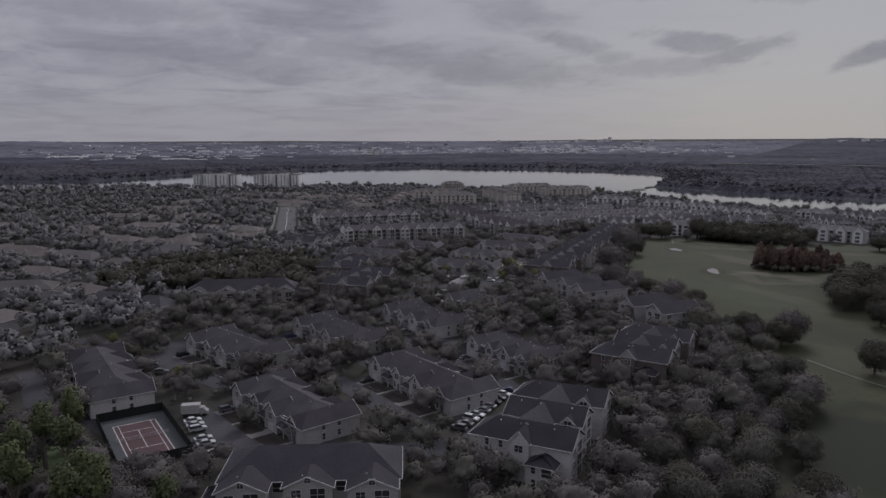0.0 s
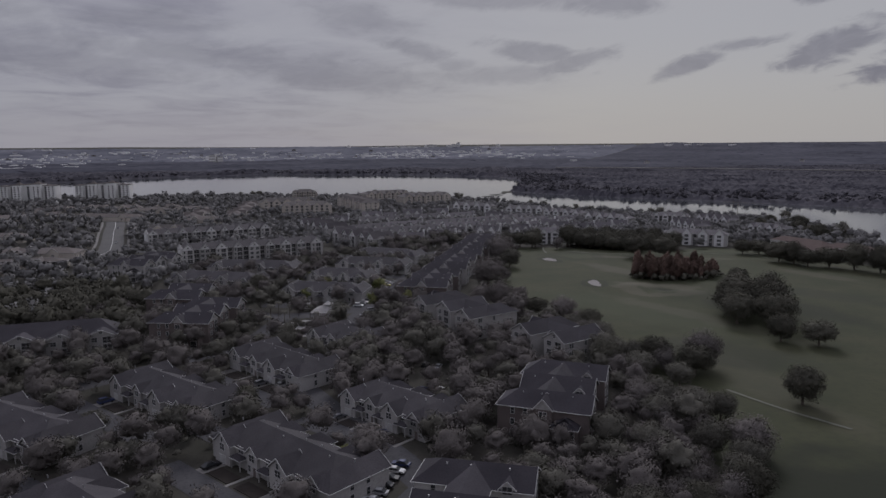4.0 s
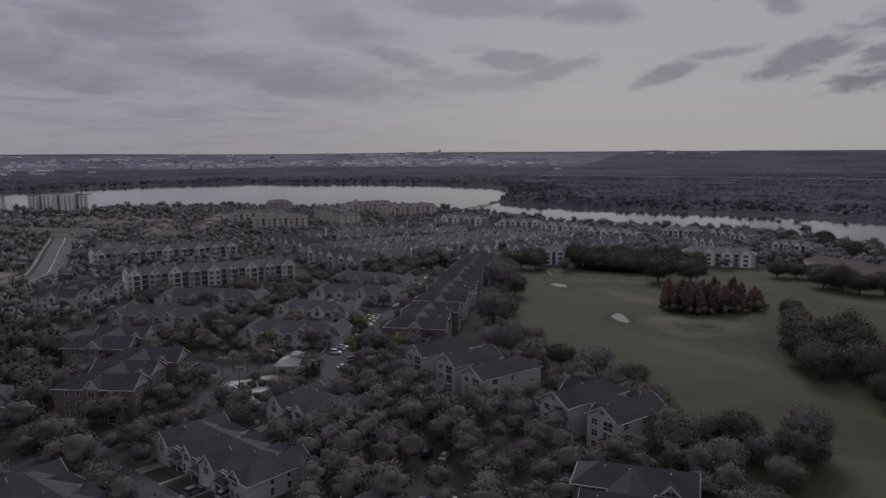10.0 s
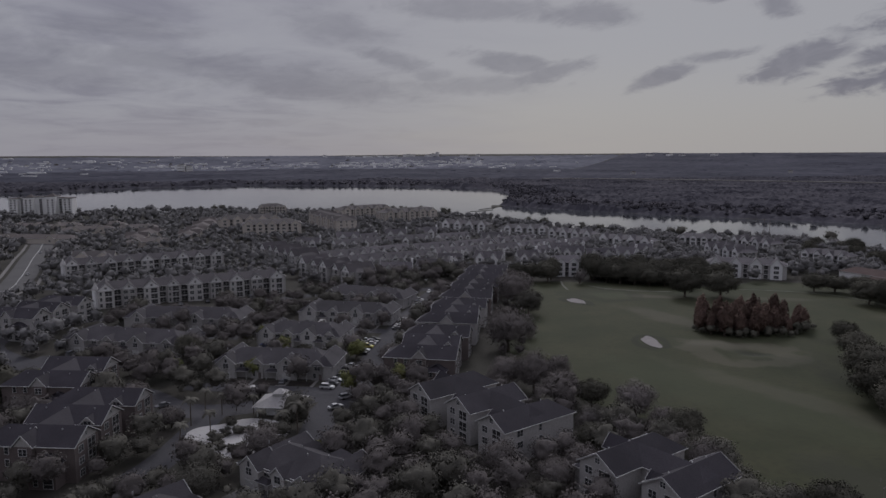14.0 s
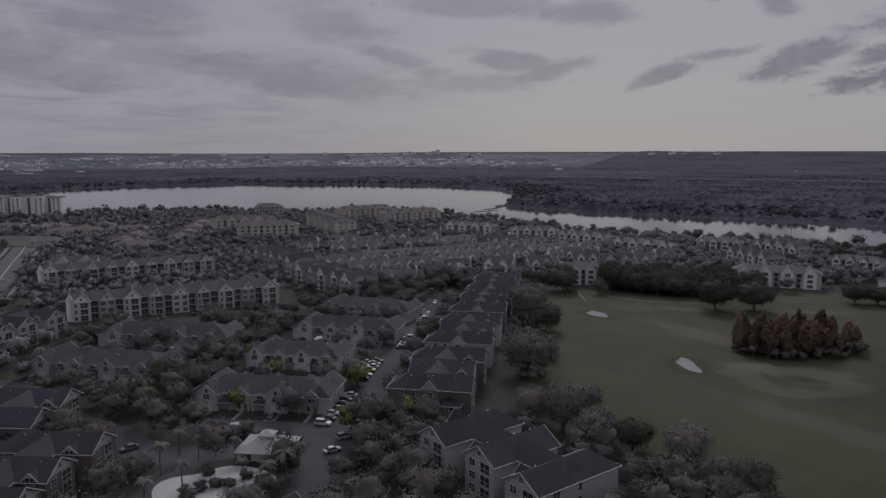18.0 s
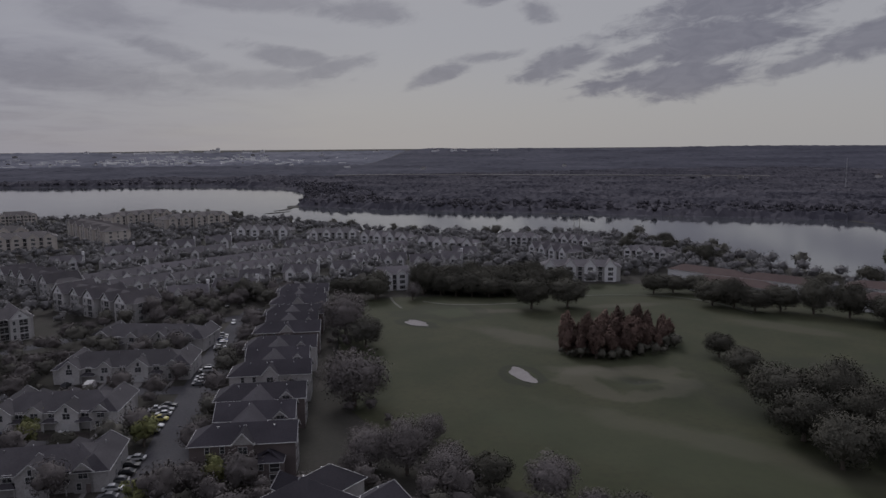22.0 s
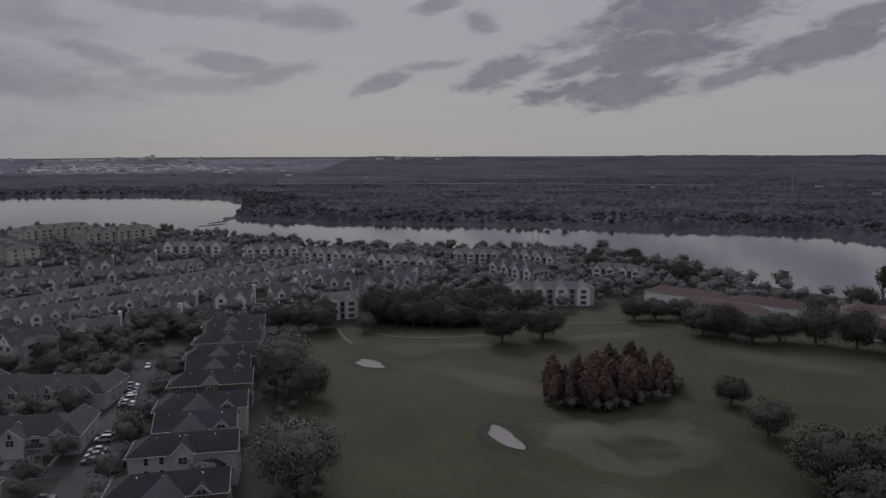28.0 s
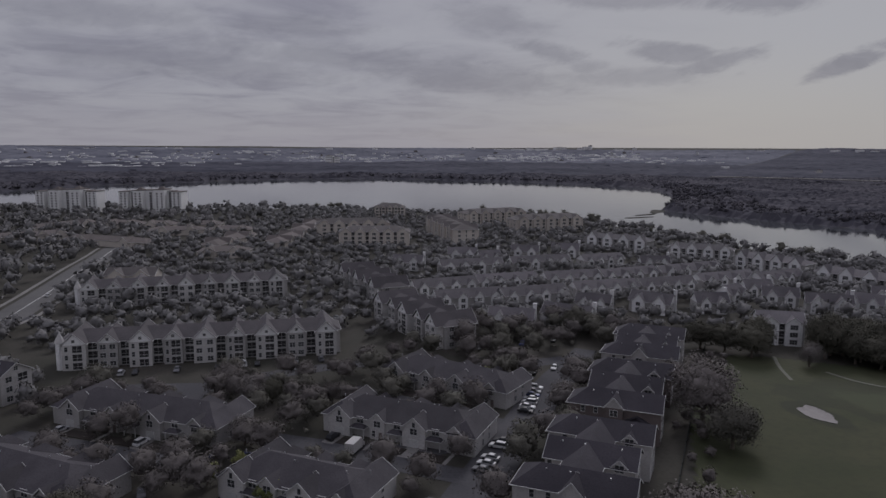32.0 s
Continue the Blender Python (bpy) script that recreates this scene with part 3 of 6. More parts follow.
gx, gy = np.meshgrid(np.arange(60, 440, 1.6), np.arange(56, 560, 1.6))
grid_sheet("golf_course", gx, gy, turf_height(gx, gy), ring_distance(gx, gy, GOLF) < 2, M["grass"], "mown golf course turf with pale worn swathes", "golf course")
for ring in BUNKERS:
    xs, ys = [p[0] for p in ring], [p[1] for p in ring]
    gx, gy = np.meshgrid(np.arange(min(xs), max(xs), 0.4), np.arange(min(ys), max(ys), 0.4))
    grid_sheet("bunker", gx, gy, turf_height(gx, gy) + 0.14, ring_distance(gx, gy, ring) < 0, M["sand"], "pale sand bunker sunk into the turf", "bunker")
for k, pts in enumerate(([(178, 550), (173, 536), (170, 522)], [(186, 530), (192, 518), (206, 507), (222, 500)], [(262, 498), (280, 488), (297, 472), (304, 450), (300, 425)], [(126, 240), (132, 222), (140, 205)])):
    b = Build()
    line = smooth_line(pts, 5)
    for p, q in zip(line, line[1:]):
        s = Vector((-(q - p).y, (q - p).x, 0)).normalized() * 0.6
        b.face(*[(c.x, c.y, golf_z(c.x, c.y) + 0.14) for c in (p - s, q - s, q + s, p + s)])
    sheet("cart_path", b, M["path"], "pale concrete cart path across the turf", "path")

ROADS = {
    "street": ([(112, 560), (90, 520), (72, 478), (56, 440), (44, 408), (34, 384), (24, 362)], 12),
    "street_b": ([(44, 395), (20, 378), (-14, 374), (-34, 396), (-60, 420), (-78, 440)], 11),
    "street_c": ([(24, 366), (14, 330), (-6, 296), (2, 262), (16, 226), (26, 196)], 9),
    "street_d": ([(-8, 372), (-24, 330), (-60, 300), (-100, 262), (-60, 212), (-28, 170)], 9),
    "street_e": ([(-100, 262), (-135, 270), (-180, 262), (-230, 255)], 9),
    "street_f": ([(-120, 262), (-112, 215), (-84, 180), (-50, 170), (-28, 170), (2, 172), (26, 200)], 9),
    "street_g": ([(-60, 300), (-40, 262), (-12, 222), (6, 190)], 8),
    "street_h": ([(72, 478), (40, 470), (4, 480), (-16, 492), (-20, 520), (30, 545), (70, 540), (100, 548)], 8),
    "street_i": ([(-20, 520), (-60, 516), (-90, 500), (-100, 470), (-70, 430)], 9),
    "main_road": ([(-182, 840), (-172, 795), (-163, 747), (-152, 695), (-142, 645), (-137, 605), (-150, 566), (-200, 528), (-330, 500)], 17),
    "side_road": ([(-138, 625), (-114, 604), (-92, 600)], 9),
}
asph, kerb = Build(), Build()
for k, (key, (pts, w)) in enumerate(ROADS.items()):
    line = smooth_line(pts)
    ROADS[key] = (line, w)
    if key == "main_road":
        b = Build()
        ribbon(b, line, w, 0.10)
        sheet("road", b, M["road"], "pale asphalt main road between verges", "road")
        b = Build()
        ribbon(b, line, 0.35, 0.12)
        sheet("road_marking", b, M["paint"], "pale painted centre line on the main road", "road marking")
        b = Build()
        for s in (-1, 1):
            ribbon(b, line, 2.0, 0.05, s * (w / 2 + 3.5), 0.12)
        sheet("sidewalk", b, M["concrete"], "pale concrete sidewalk along the main road", "pavement")
    else:
        ribbon(asph, line, w, 0.05 + 0.004 * k)
    for s in (-1, 1):
        ribbon(kerb, line, 0.35, 0.05, s * (w / 2 + 0.1), 0.13)
sheet("road", asph, M["asphalt"], "worn dark asphalt streets of the housing estate", "road")


def disc(b, ring, z):
    b.face(*[(x, y, z) for x, y in ring])


# ---- houses ----
def roof_block(Wb, Rb, Tb, x0, x1, y0, y1, ze, zr, axis="x", ends="gg", over=0.55, z0=0.0, wall=True):
    """A wing: walls up to the eaves, a pitched roof with gable or hip ends, fascia boards."""
    if wall:
        Wb.box(x0, x1, y0, y1, z0, ze)
    sw = axis == "y"
    a0, a1, c0, c1 = (y0, y1, x0, x1) if sw else (x0, x1, y0, y1)
    mid, half = (c0 + c1) / 2, (c1 - c0) / 2
    P = (lambda a, c, z: (c, a, z)) if sw else (lambda a, c, z: (a, c, z))
    e0, e1 = a0 - over, a1 + over
    r0 = e0 if ends[0] == "g" else a0 + half * 0.95
    r1 = e1 if ends[1] == "g" else a1 - half * 0.95
    d0, d1 = c0 - over, c1 + over
    zl = ze - 0.1
    A, B, C, D = P(e0, d0, zl), P(e1, d0, zl), P(e1, d1, zl), P(e0, d1, zl)
    R0, R1 = P(r0, mid, zr), P(r1, mid, zr)
    faces = [(A, B, R1, R0), (C, D, R0, R1)] + ([] if ends[1] == "g" else [(B, C, R1)]) + ([] if ends[0] == "g" else [(D, A, R0)])
    for f in faces:
        f = f if not sw else f[::-1]
        Rb.solid([(p[0], p[1], p[2] - 0.16) for p in f], f)
    for (p, q) in ((A, B), (C, D)):
        Tb.beam(Vector(p) - Vector((0, 0, 0.05)), Vector(q) - Vector((0, 0, 0.05)), 0.10, 0.16)
    for end, p, q, r, a, inn in ((ends[0], A, D, R0, e0, a0), (ends[1], B, C, R1, e1, a1)):
        if end == "g":
            Tb.beam(p, r, 0.10, 0.27)
            Tb.beam(q, r, 0.10, 0.27)
            if wall:
                k = (zr - zl) / (half + over)
                w0, w1, wr = P(inn, c0, ze), P(inn, c1, ze), P(inn, mid, ze + half * k)
                Wb.face(w0, w1, wr, mat=1)
        else:
            Tb.beam(Vector(p) - Vector((0, 0, 0.05)), Vector(q) - Vector((0, 0, 0.05)), 0.10, 0.16)


WIN = {}


def window_mesh(w, h, cols, rows, porch=False):
    """Frame and glass meshes of a window that faces -y, its middle at the origin."""
    key = (w, h, cols, rows, porch)
    if key not in WIN:
        fr, gl, t = Build(), Build(), 0.12
        gl.box(-w / 2, w / 2, -0.05, -0.01, -h / 2, h / 2)
        nm = "porch_opening" if porch else "window"
        both = Build()
        xs = [(-w / 2 - t, -w / 2, 0)] + [(-w / 2 + w * k / cols + 0.05 * (k > 0), -w / 2 + w * (k + 1) / cols - 0.05 * (k < cols - 1), 1) for k in range(cols)] + [(w / 2, w / 2 + t, 0)]
        zs = [(-h / 2 - t, -h / 2, 0)] + [(-h / 2 + h * k / rows + 0.03 * (k > 0), -h / 2 + h * (k + 1) / rows - 0.03 * (k < rows - 1), 1) for k in range(rows)] + [(h / 2, h / 2 + t, 0)]
        xs = [c for a, b in zip(xs, xs[1:] + [None]) for c in ([a] + ([(a[1], b[0], 0)] if b and b[0] - a[1] > 0.01 else []))]
        zs = [c for a, b in zip(zs, zs[1:] + [None]) for c in ([a] + ([(a[1], b[0], 0)] if b and b[0] - a[1] > 0.01 else []))]
        # balcony openings: flat dark panels painted as the recess's shade, behind a rail
        if porch:
            zs[1:2] = [(-h / 2, -h / 2 + 0.9, 1), (-h / 2 + 0.9, -h / 2 + 1.0, 0), (-h / 2 + 1.0, zs[1][1], 1)]
        corner = {}

        def spot(x, y, z):
            key3 = (round(x, 4), y, round(z, 4))
            if key3 not in corner:
                corner[key3] = len(both.v)
                both.v.append(key3)
            return corner[key3]

        deep = {(i, k): (-0.04 if cx[2] and cz[2] else -0.10) for i, cx in enumerate(xs) for k, cz in enumerate(zs)}
        for (i, k), y in deep.items():
            (x0, x1, _), (z0, z1, _) = xs[i], zs[k]
            both.f.append((spot(x0, y, z0), spot(x1, y, z0), spot(x1, y, z1), spot(x0, y, z1)))
            both.m.append(1 if y > -0.05 else 0)
            for o, p, q in (((i - 1, k), (x0, z0), (x0, z1)), ((i + 1, k), (x1, z1), (x1, z0)), ((i, k - 1), (x1, z0), (x0, z0)), ((i, k + 1), (x0, z1), (x1, z1))):
                y2 = deep.get(o, 0.02)
                if y2 > y:
                    both.f.append((spot(p[0], y2, p[1]), spot(p[0], y, p[1]), spot(q[0], y, q[1]), spot(q[0], y2, q[1])))
                    both.m.append(0)
        fr.v = both.v
        fr.f = [f for f, k in zip(both.f, both.m) if k == 0]
        fr.m = [0] * len(fr.f)
        WIN[key] = (fr.mesh(nm, [M["trim"]]), gl.mesh("pane", [M["screen"] if porch else M["glass"]]), both.mesh(nm, [M["trim"], M["screen"] if porch else M["glass"]]),)
    return WIN[key]


KINDS = dict(d=(1.9, 1.6, 2, 2), s=(0.95, 1.6, 1, 2), t=(2.7, 1.7, 3, 2), p=(3.0, 2.3, 2, 1, True), q=(2.2, 2.3, 1, 1, True), h=(1.2, 1.2, 2, 2), n=(0.8, 1.3, 1, 1), v=(0.9, 0.9, 1, 3))


def put_window(parent, kind, x, y, z, deg=0.0, near=False):
    """deg: the side that it faces, 0 for -y, 90 for +x."""
    spec = KINDS[kind]
    fr, gl, both = window_mesh(*spec, *(() if len(spec) == 5 else (False,)))
    name = "porch_opening" if len(spec) == 5 else "window"
    ob = part(name, fr if near else both, None, parent)
    ob.matrix_basis = pose(x, y, z, 0, 0, deg)
    if near:
        part("screen" if len(spec) == 5 else "pane", gl, None, ob)


def foot(m, x0, x1, y0, y1, margin=1.0):
    ring = [tuple((m @ Vector((x, y, 0)))[:2]) for x, y in ((x0, y0), (x1, y0), (x1, y1), (x0, y1))]
    OBST.append((ring, margin))


def golf_apartment(m, bars=3, wall="siding", roof="roof", near=True, L=43.0, label="", floors=3):
    """Three-storey block: parallel gabled bars that end towards -y, joined by a ridge, some hipped wings behind."""
    ob = thing("apartment_building", m, label or "three-storey beige apartment block with charcoal gabled roofs", "apartment building", "gabled apartment blocks")
    Wb, Tb = Build(), Build()
    Rs = []

    def block(*a, **k):
        r = Build()
        Rs.append(r)
        roof_block(Wb, r, Tb, *a, **k)

    ze = 8.9 if floors == 3 else 6.0
    zr = ze + 3.3
    low = floors == 2
    block(*((1, L - 1, 5.0, 20.0, ze, ze + 4.6) if low else (3, L - 3, 8.5, 16.5, ze, zr - 0.35)), "x", "hh")
    zr = ze + 2.5 if low else zr
    step = L / bars
    for i in range(bars):
        c = step * (i + 0.5)
        yf = 0.0 if i % 2 == 0 else 1.6
        yb = (24.0 if i % 2 == 0 else 21.0) if not low else 12.0
        block(c - 5.0, c + 5.0, yf, yb, ze, zr - 0.08 * i, "y", "gh" if i % 2 == 0 or low else "gg")
        for fl in range(floors):
            z = 1.65 + 2.95 * fl
            put_window(ob, "d", c - 2.4, yf, z, 0, near)
            put_window(ob, "p", c + 2.0, yf, z - 0.1, 0, near)
            put_window(ob, "d", c - 2.2, 20 if low else yb, z, 180, near)
            put_window(ob, "s" if i % 2 == 0 else "p", c + 2.2, 20 if low else yb, z, 180, near)
            if not low:
                put_window(ob, "s", c - 5.0, 20.0, z, 270, near)
            if i < bars - 1 and fl > 0:
                put_window(ob, "q", c + step / 2, 5.0 if low else 8.5, z - 0.1, 0, near)
        put_window(ob, "v" if wall == "brick" else "h", c, yf, ze + 1.5, 0, near)
        if i % 2 == 1 and not low:
            put_window(ob, "h", c, yb, ze + 1.5, 180, near)
    # gabled bay that rises into the first roof slope
    c0 = step * 0.5 - 5.0
    if not low:
        block(c0 - 1.3, c0 + 3.6, 9.5, 14.0, ze + 0.2, ze + 3.0, "x", "gg", over=0.4)
    block(c0 - 3.8, c0 + 1.0, 2.6, 9.2, ze - 3.2, ze - 1.2, "x", "hh", over=0.4)
    if not low:
        put_window(ob, "d", c0 - 1.3, 11.75, ze - 1.2, 270, near)
        # dormer on the slope of each inner bar
        for i in range(1, bars):
            x = step * (i + 0.5) - 5.0
            block(x - 0.2, x + 3.4, 3.4, 6.4, ze + 0.3, ze + 1.9, "x", "gg", over=0.3, z0=ze - 0.6)
            put_window(ob, "d", x - 0.2, 4.9, ze + 0.0, 270, near)
    for fl in range(floors):
        z = 1.65 + 2.95 * fl
        put_window(ob, "s", c0, 10.5 if low else 16.6, z, 270, near)
        put_window(ob, "s", L - step * 0.5 + 5.0, 9.5 if low else 12, z, 90, near)
        put_window(ob, "d", L - step * 0.5 + 5.0, 5, z, 90, near)
        if fl < floors - 1:
            put_window(ob, "q", c0 - 3.8, 4.4, z - 0.1, 270, near)
            put_window(ob, "s", c0 - 3.8, 7.4, z, 270, near)
    part("wall", Wb, [M[wall], M["siding"] if wall == "brick" else M[wall]], ob)
    for r in Rs:
        part("roof", r, M[roof], ob)
    part("fascia", Tb, M["trim"], ob, "white painted fascia boards")
    v = Build()
    v.tube((0, 0, -0.3), (0, 0, 0.5), 0.15, 0.15, 6)
    v = v.mesh("roof_vent", [M["metal"]])
    for k in range(bars):
        for y in (3,) if low else (5, 13, 18):
            part("roof_vent", v, None, ob).matrix_basis = pose(step * (k + 0.5) - 1.2, y, zr - 0.95)
    foot(m, -1, L + 1, -1, 25)
    return ob


def townhouse_row(p, q, units=4, wall="siding", roof="roof2", label="", group="two-storey townhouse rows", near=True, lane=True):
    """Two-storey row with a long ridge from p to q, front gables and garages on its -y side."""
    d = Vector((q[0] - p[0], q[1] - p[1]))
    L = d.length + 3
    m = at((p[0] + q[0]) / 2, (p[1] + q[1]) / 2, math.degrees(math.atan2(d.y, d.x)))
    ob = thing("townhouse_row", m, label or "two-storey grey townhouse row with long shingle roof and small gables", "townhouse", group)
    Wb, Rb, Tb = Build(), Build(), Build()
    Rs = [Rb]
    ze, zr, dep = 5.1, 8.7, 15.0
    h = L / 2
    roof_block(Wb, Rb, Tb, -h + 0.8, h - 0.8, -dep / 2, dep / 2, ze, zr, "x", "hh")
    for x0 in (-h, h - 7.5):  # cross wings at both ends
        Rs.append(Build())
        roof_block(Wb, Rs[-1], Tb, x0, x0 + 7.5, -dep / 2 - 0.8, dep / 2 + 1.2, ze, zr - 0.9, "y", "hg", 0.5)
    step = L / units
    for i in range(units - 1):  # low hipped wings along the back
        c = -h + step * (i + 1)
        Rs.append(Build())
        roof_block(Wb, Rs[-1], Tb, c - 2.6, c + 2.6, 1.0, dep / 2 + 2.4, ze - 0.2, zr - 1.3, "y", "gh", 0.45)
    gar = Build()
    gar.box(-1.35, 1.35, -0.08, 0.0, 0, 2.2)
    for i in range(4):
        gar.box(-1.3, 1.3, -0.11, -0.07, 0.1 + i * 0.53, 0.55 + i * 0.53)
    gar = gar.mesh("garage_door", [M["trim"]])
    dr = Build()
    dr.box(-0.5, 0.5, -0.07, 0, 0, 2.1)
    dr = dr.mesh("door", [M["brick"]])
    for i in range(units):
        c = -h + step * (i + 0.5)
        big = i % 2 == 0
        w = 3.2 if big else 2.1
        y = -dep / 2 - (1.6 if big else 0.8)
        Rs.append(Build())
        roof_block(Wb, Rs[-1], Tb, c - w, c + w, y, -dep / 2 + 4.2, ze, ze + (2.9 if big else 2.1), "y", "gg", 0.4)
        put_window(ob, "d", c, y, 4.3, 0, near)
        if big:
            put_window(ob, "n", c, y, ze + 1.0, 0, near)
            g = part("garage_door", gar, None, ob, "white panelled garage door")
            g.matrix_basis = pose(c, y, 0.05)
        else:
            put_window(ob, "s", c - 1.0, y, 1.6, 0, near)
            g = part("door", dr, None, ob, "dark front door")
            g.matrix_basis = pose(c + 1.0, y, 0.05)
        # porch roof between the gables
        x = c + step / 2
        if i < units - 1:
            Rs.append(Build())
            roof_block(Wb, Rs[-1], Tb, x - 2.0, x + 2.0, -dep / 2 - 1.8, -dep / 2 + 0.4, 2.9, 3.7, "x", "hh", 0.3, wall=False)
            Tb.box(x - 1.9, x - 1.7, -dep / 2 - 1.7, -dep / 2 - 1.5, 0, 2.9)
            Tb.box(x + 1.7, x + 1.9, -dep / 2 - 1.7, -dep / 2 - 1.5, 0, 2.9)
            put_window(ob, "d", x, -dep / 2, 4.4, 0, near)
        put_window(ob, "d", c - 1.5, dep / 2, 4.3, 180, near)
        put_window(ob, "d", c + 1.5, dep / 2, 1.6, 180, near)
    for s in (-1, 1):
        for z in (1.7, 4.3):
            put_window(ob, "s", s * h, -2.2, z, 90 * s % 360, near)
            put_window(ob, "s", s * h, 2.4, z, 90 * s % 360, near)
    part("wall", Wb, [M[wall], M[wall]], ob)
    for r in Rs:
        part("roof" if r is Rb else "gable_roof", r, M[roof], ob)
    part("fascia", Tb, M["trim"], ob, "white painted fascia boards")
    v = Build()
    v.tube((0, 0, -0.3), (0, 0, 0.45), 0.14, 0.14, 6)
    v = v.mesh("roof_vent", [M["metal"]])
    for k in range(units * 2):
        part("roof_vent", v, None, ob).matrix_basis = pose(-h + (k + 0.5) * step / 2, 1.2 - 2.4 * (k % 3 == 0), zr - 0.6)
    foot(m, -h, h, -10, 8.7)
    def ground(x0, x1, y0, y1):
        return [tuple((m @ Vector((x, y, 0)))[:2]) for x, y in ((x0, y0), (x1, y0), (x1, y1), (x0, y1))]

    for i in range(units):
        c = -h + step * (i + 0.5)
        for k in ((-1.7, 1.7) if i % 2 == 0 else (-0.5, 0.5),):
            DRIVES.append(ground(c + k[0], c + k[1], -15.5, -8.2 - (1.0 if i % 2 == 0 else 0)))
        if i < units - 1:
            BEDS.append(ground(c + 2.0, c + step - 1.0, -14.6, -10.6))
    if lane:
        LANES.append(ground(-h - 4, h + 4, -23.0, -15.3))
        OBST.append((LANES[-1], 1.8))
        OBST.append((ground(-h, h, -15, -6), -2.2))
    return ob


DRIVES, LANES, BEDS = [], [], []


def condo_row(p, q, bays=9, wall="siding", roof="roof4", label="", dep=17.0, near=True):
    """Three-storey condominium with a run of front gables; p to q is its front wall."""
    d = Vector((q[0] - p[0], q[1] - p[1]))
    L = d.length
    m = at(p[0], p[1], math.degrees(math.atan2(d.y, d.x)))
    ob = thing("condominium", m, label or "three-storey tan condominium with a row of gabled bays and recessed balconies", "condominium", "gabled condominiums")
    Wb, Rb, Tb = Build(), Build(), Build()
    Rs = [Rb]
    ze, zr = 8.9, 12.2
    roof_block(Wb, Rb, Tb, 0, L, 3.2, dep, ze, zr, "x", "hh")
    step = L / bays
    for i in range(bays):
        c = step * (i + 0.5)
        w = step * (0.35 if i % 2 == 0 else 0.29)
        y = 0 if i % 2 == 0 else 0.8
        Rs.append(Build())
        bay = Build()
        roof_block(bay, Rs[-1], Tb, c - w, c + w, y, dep + 1.0 - y, ze, ze + w * 1.08, "y", "gg", 0.55)
        part("bay", bay, [M["condo" if i % 2 == 0 else "siding"], M["siding2"]], ob)
        for fl in range(3):
            z = 1.6 + 2.95 * fl
            if i % 3 == 1:
                put_window(ob, "d", c - w * 0.5, y, z, near=near)
                put_window(ob, "d", c + w * 0.5, y, z, near=near)
            else:
                put_window(ob, "s", c - w * 0.62, y, z, near=near)
                put_window(ob, "p", c + w * 0.3, y, z - 0.1, near=near)
            if i < bays - 1:
                put_window(ob, "p", c + step / 2, 3.2, z - 0.1, near=near)
        put_window(ob, "v", c, y, ze + 1.3, near=False)
    for s, x in ((270, 0), (90, L)):
        for fl in range(3):
            put_window(ob, "d", x, 6, 1.7 + 2.95 * fl, s, near=near)
            put_window(ob, "s", x, 12, 1.7 + 2.95 * fl, s, near=near)
    # small corner turret with a pointed roof
    tw = Build()
    ring = [(1.5 * math.cos(6.2832 * k / 8), 1.5 * math.sin(6.2832 * k / 8)) for k in range(8)]
    tw.solid([(x + 0.6, y + 2.4, 0) for x, y in ring], [(x + 0.6, y + 2.4, ze + 0.6) for x, y in ring])
    part("turret", tw, M["siding2"], ob, "white corner turret")
    tr = Build()
    tr.solid([(1.25 * x + 0.6, 1.25 * y + 2.4, ze + 0.6) for x, y in ring], [(0.03 * x + 0.6, 0.03 * y + 2.4, ze + 4.4) for x, y in ring])
    part("turret_roof", tr, M["condo"], ob, "pale pointed turret roof")
    part("wall", Wb, [M[wall], M["siding2"]], ob)
    for r in Rs:
        part("roof", r, M[roof], ob)
    part("fascia", Tb, M["trim"], ob, "white painted fascia boards")
    foot(m, -1, L + 1, -1, dep + 2)
    return ob


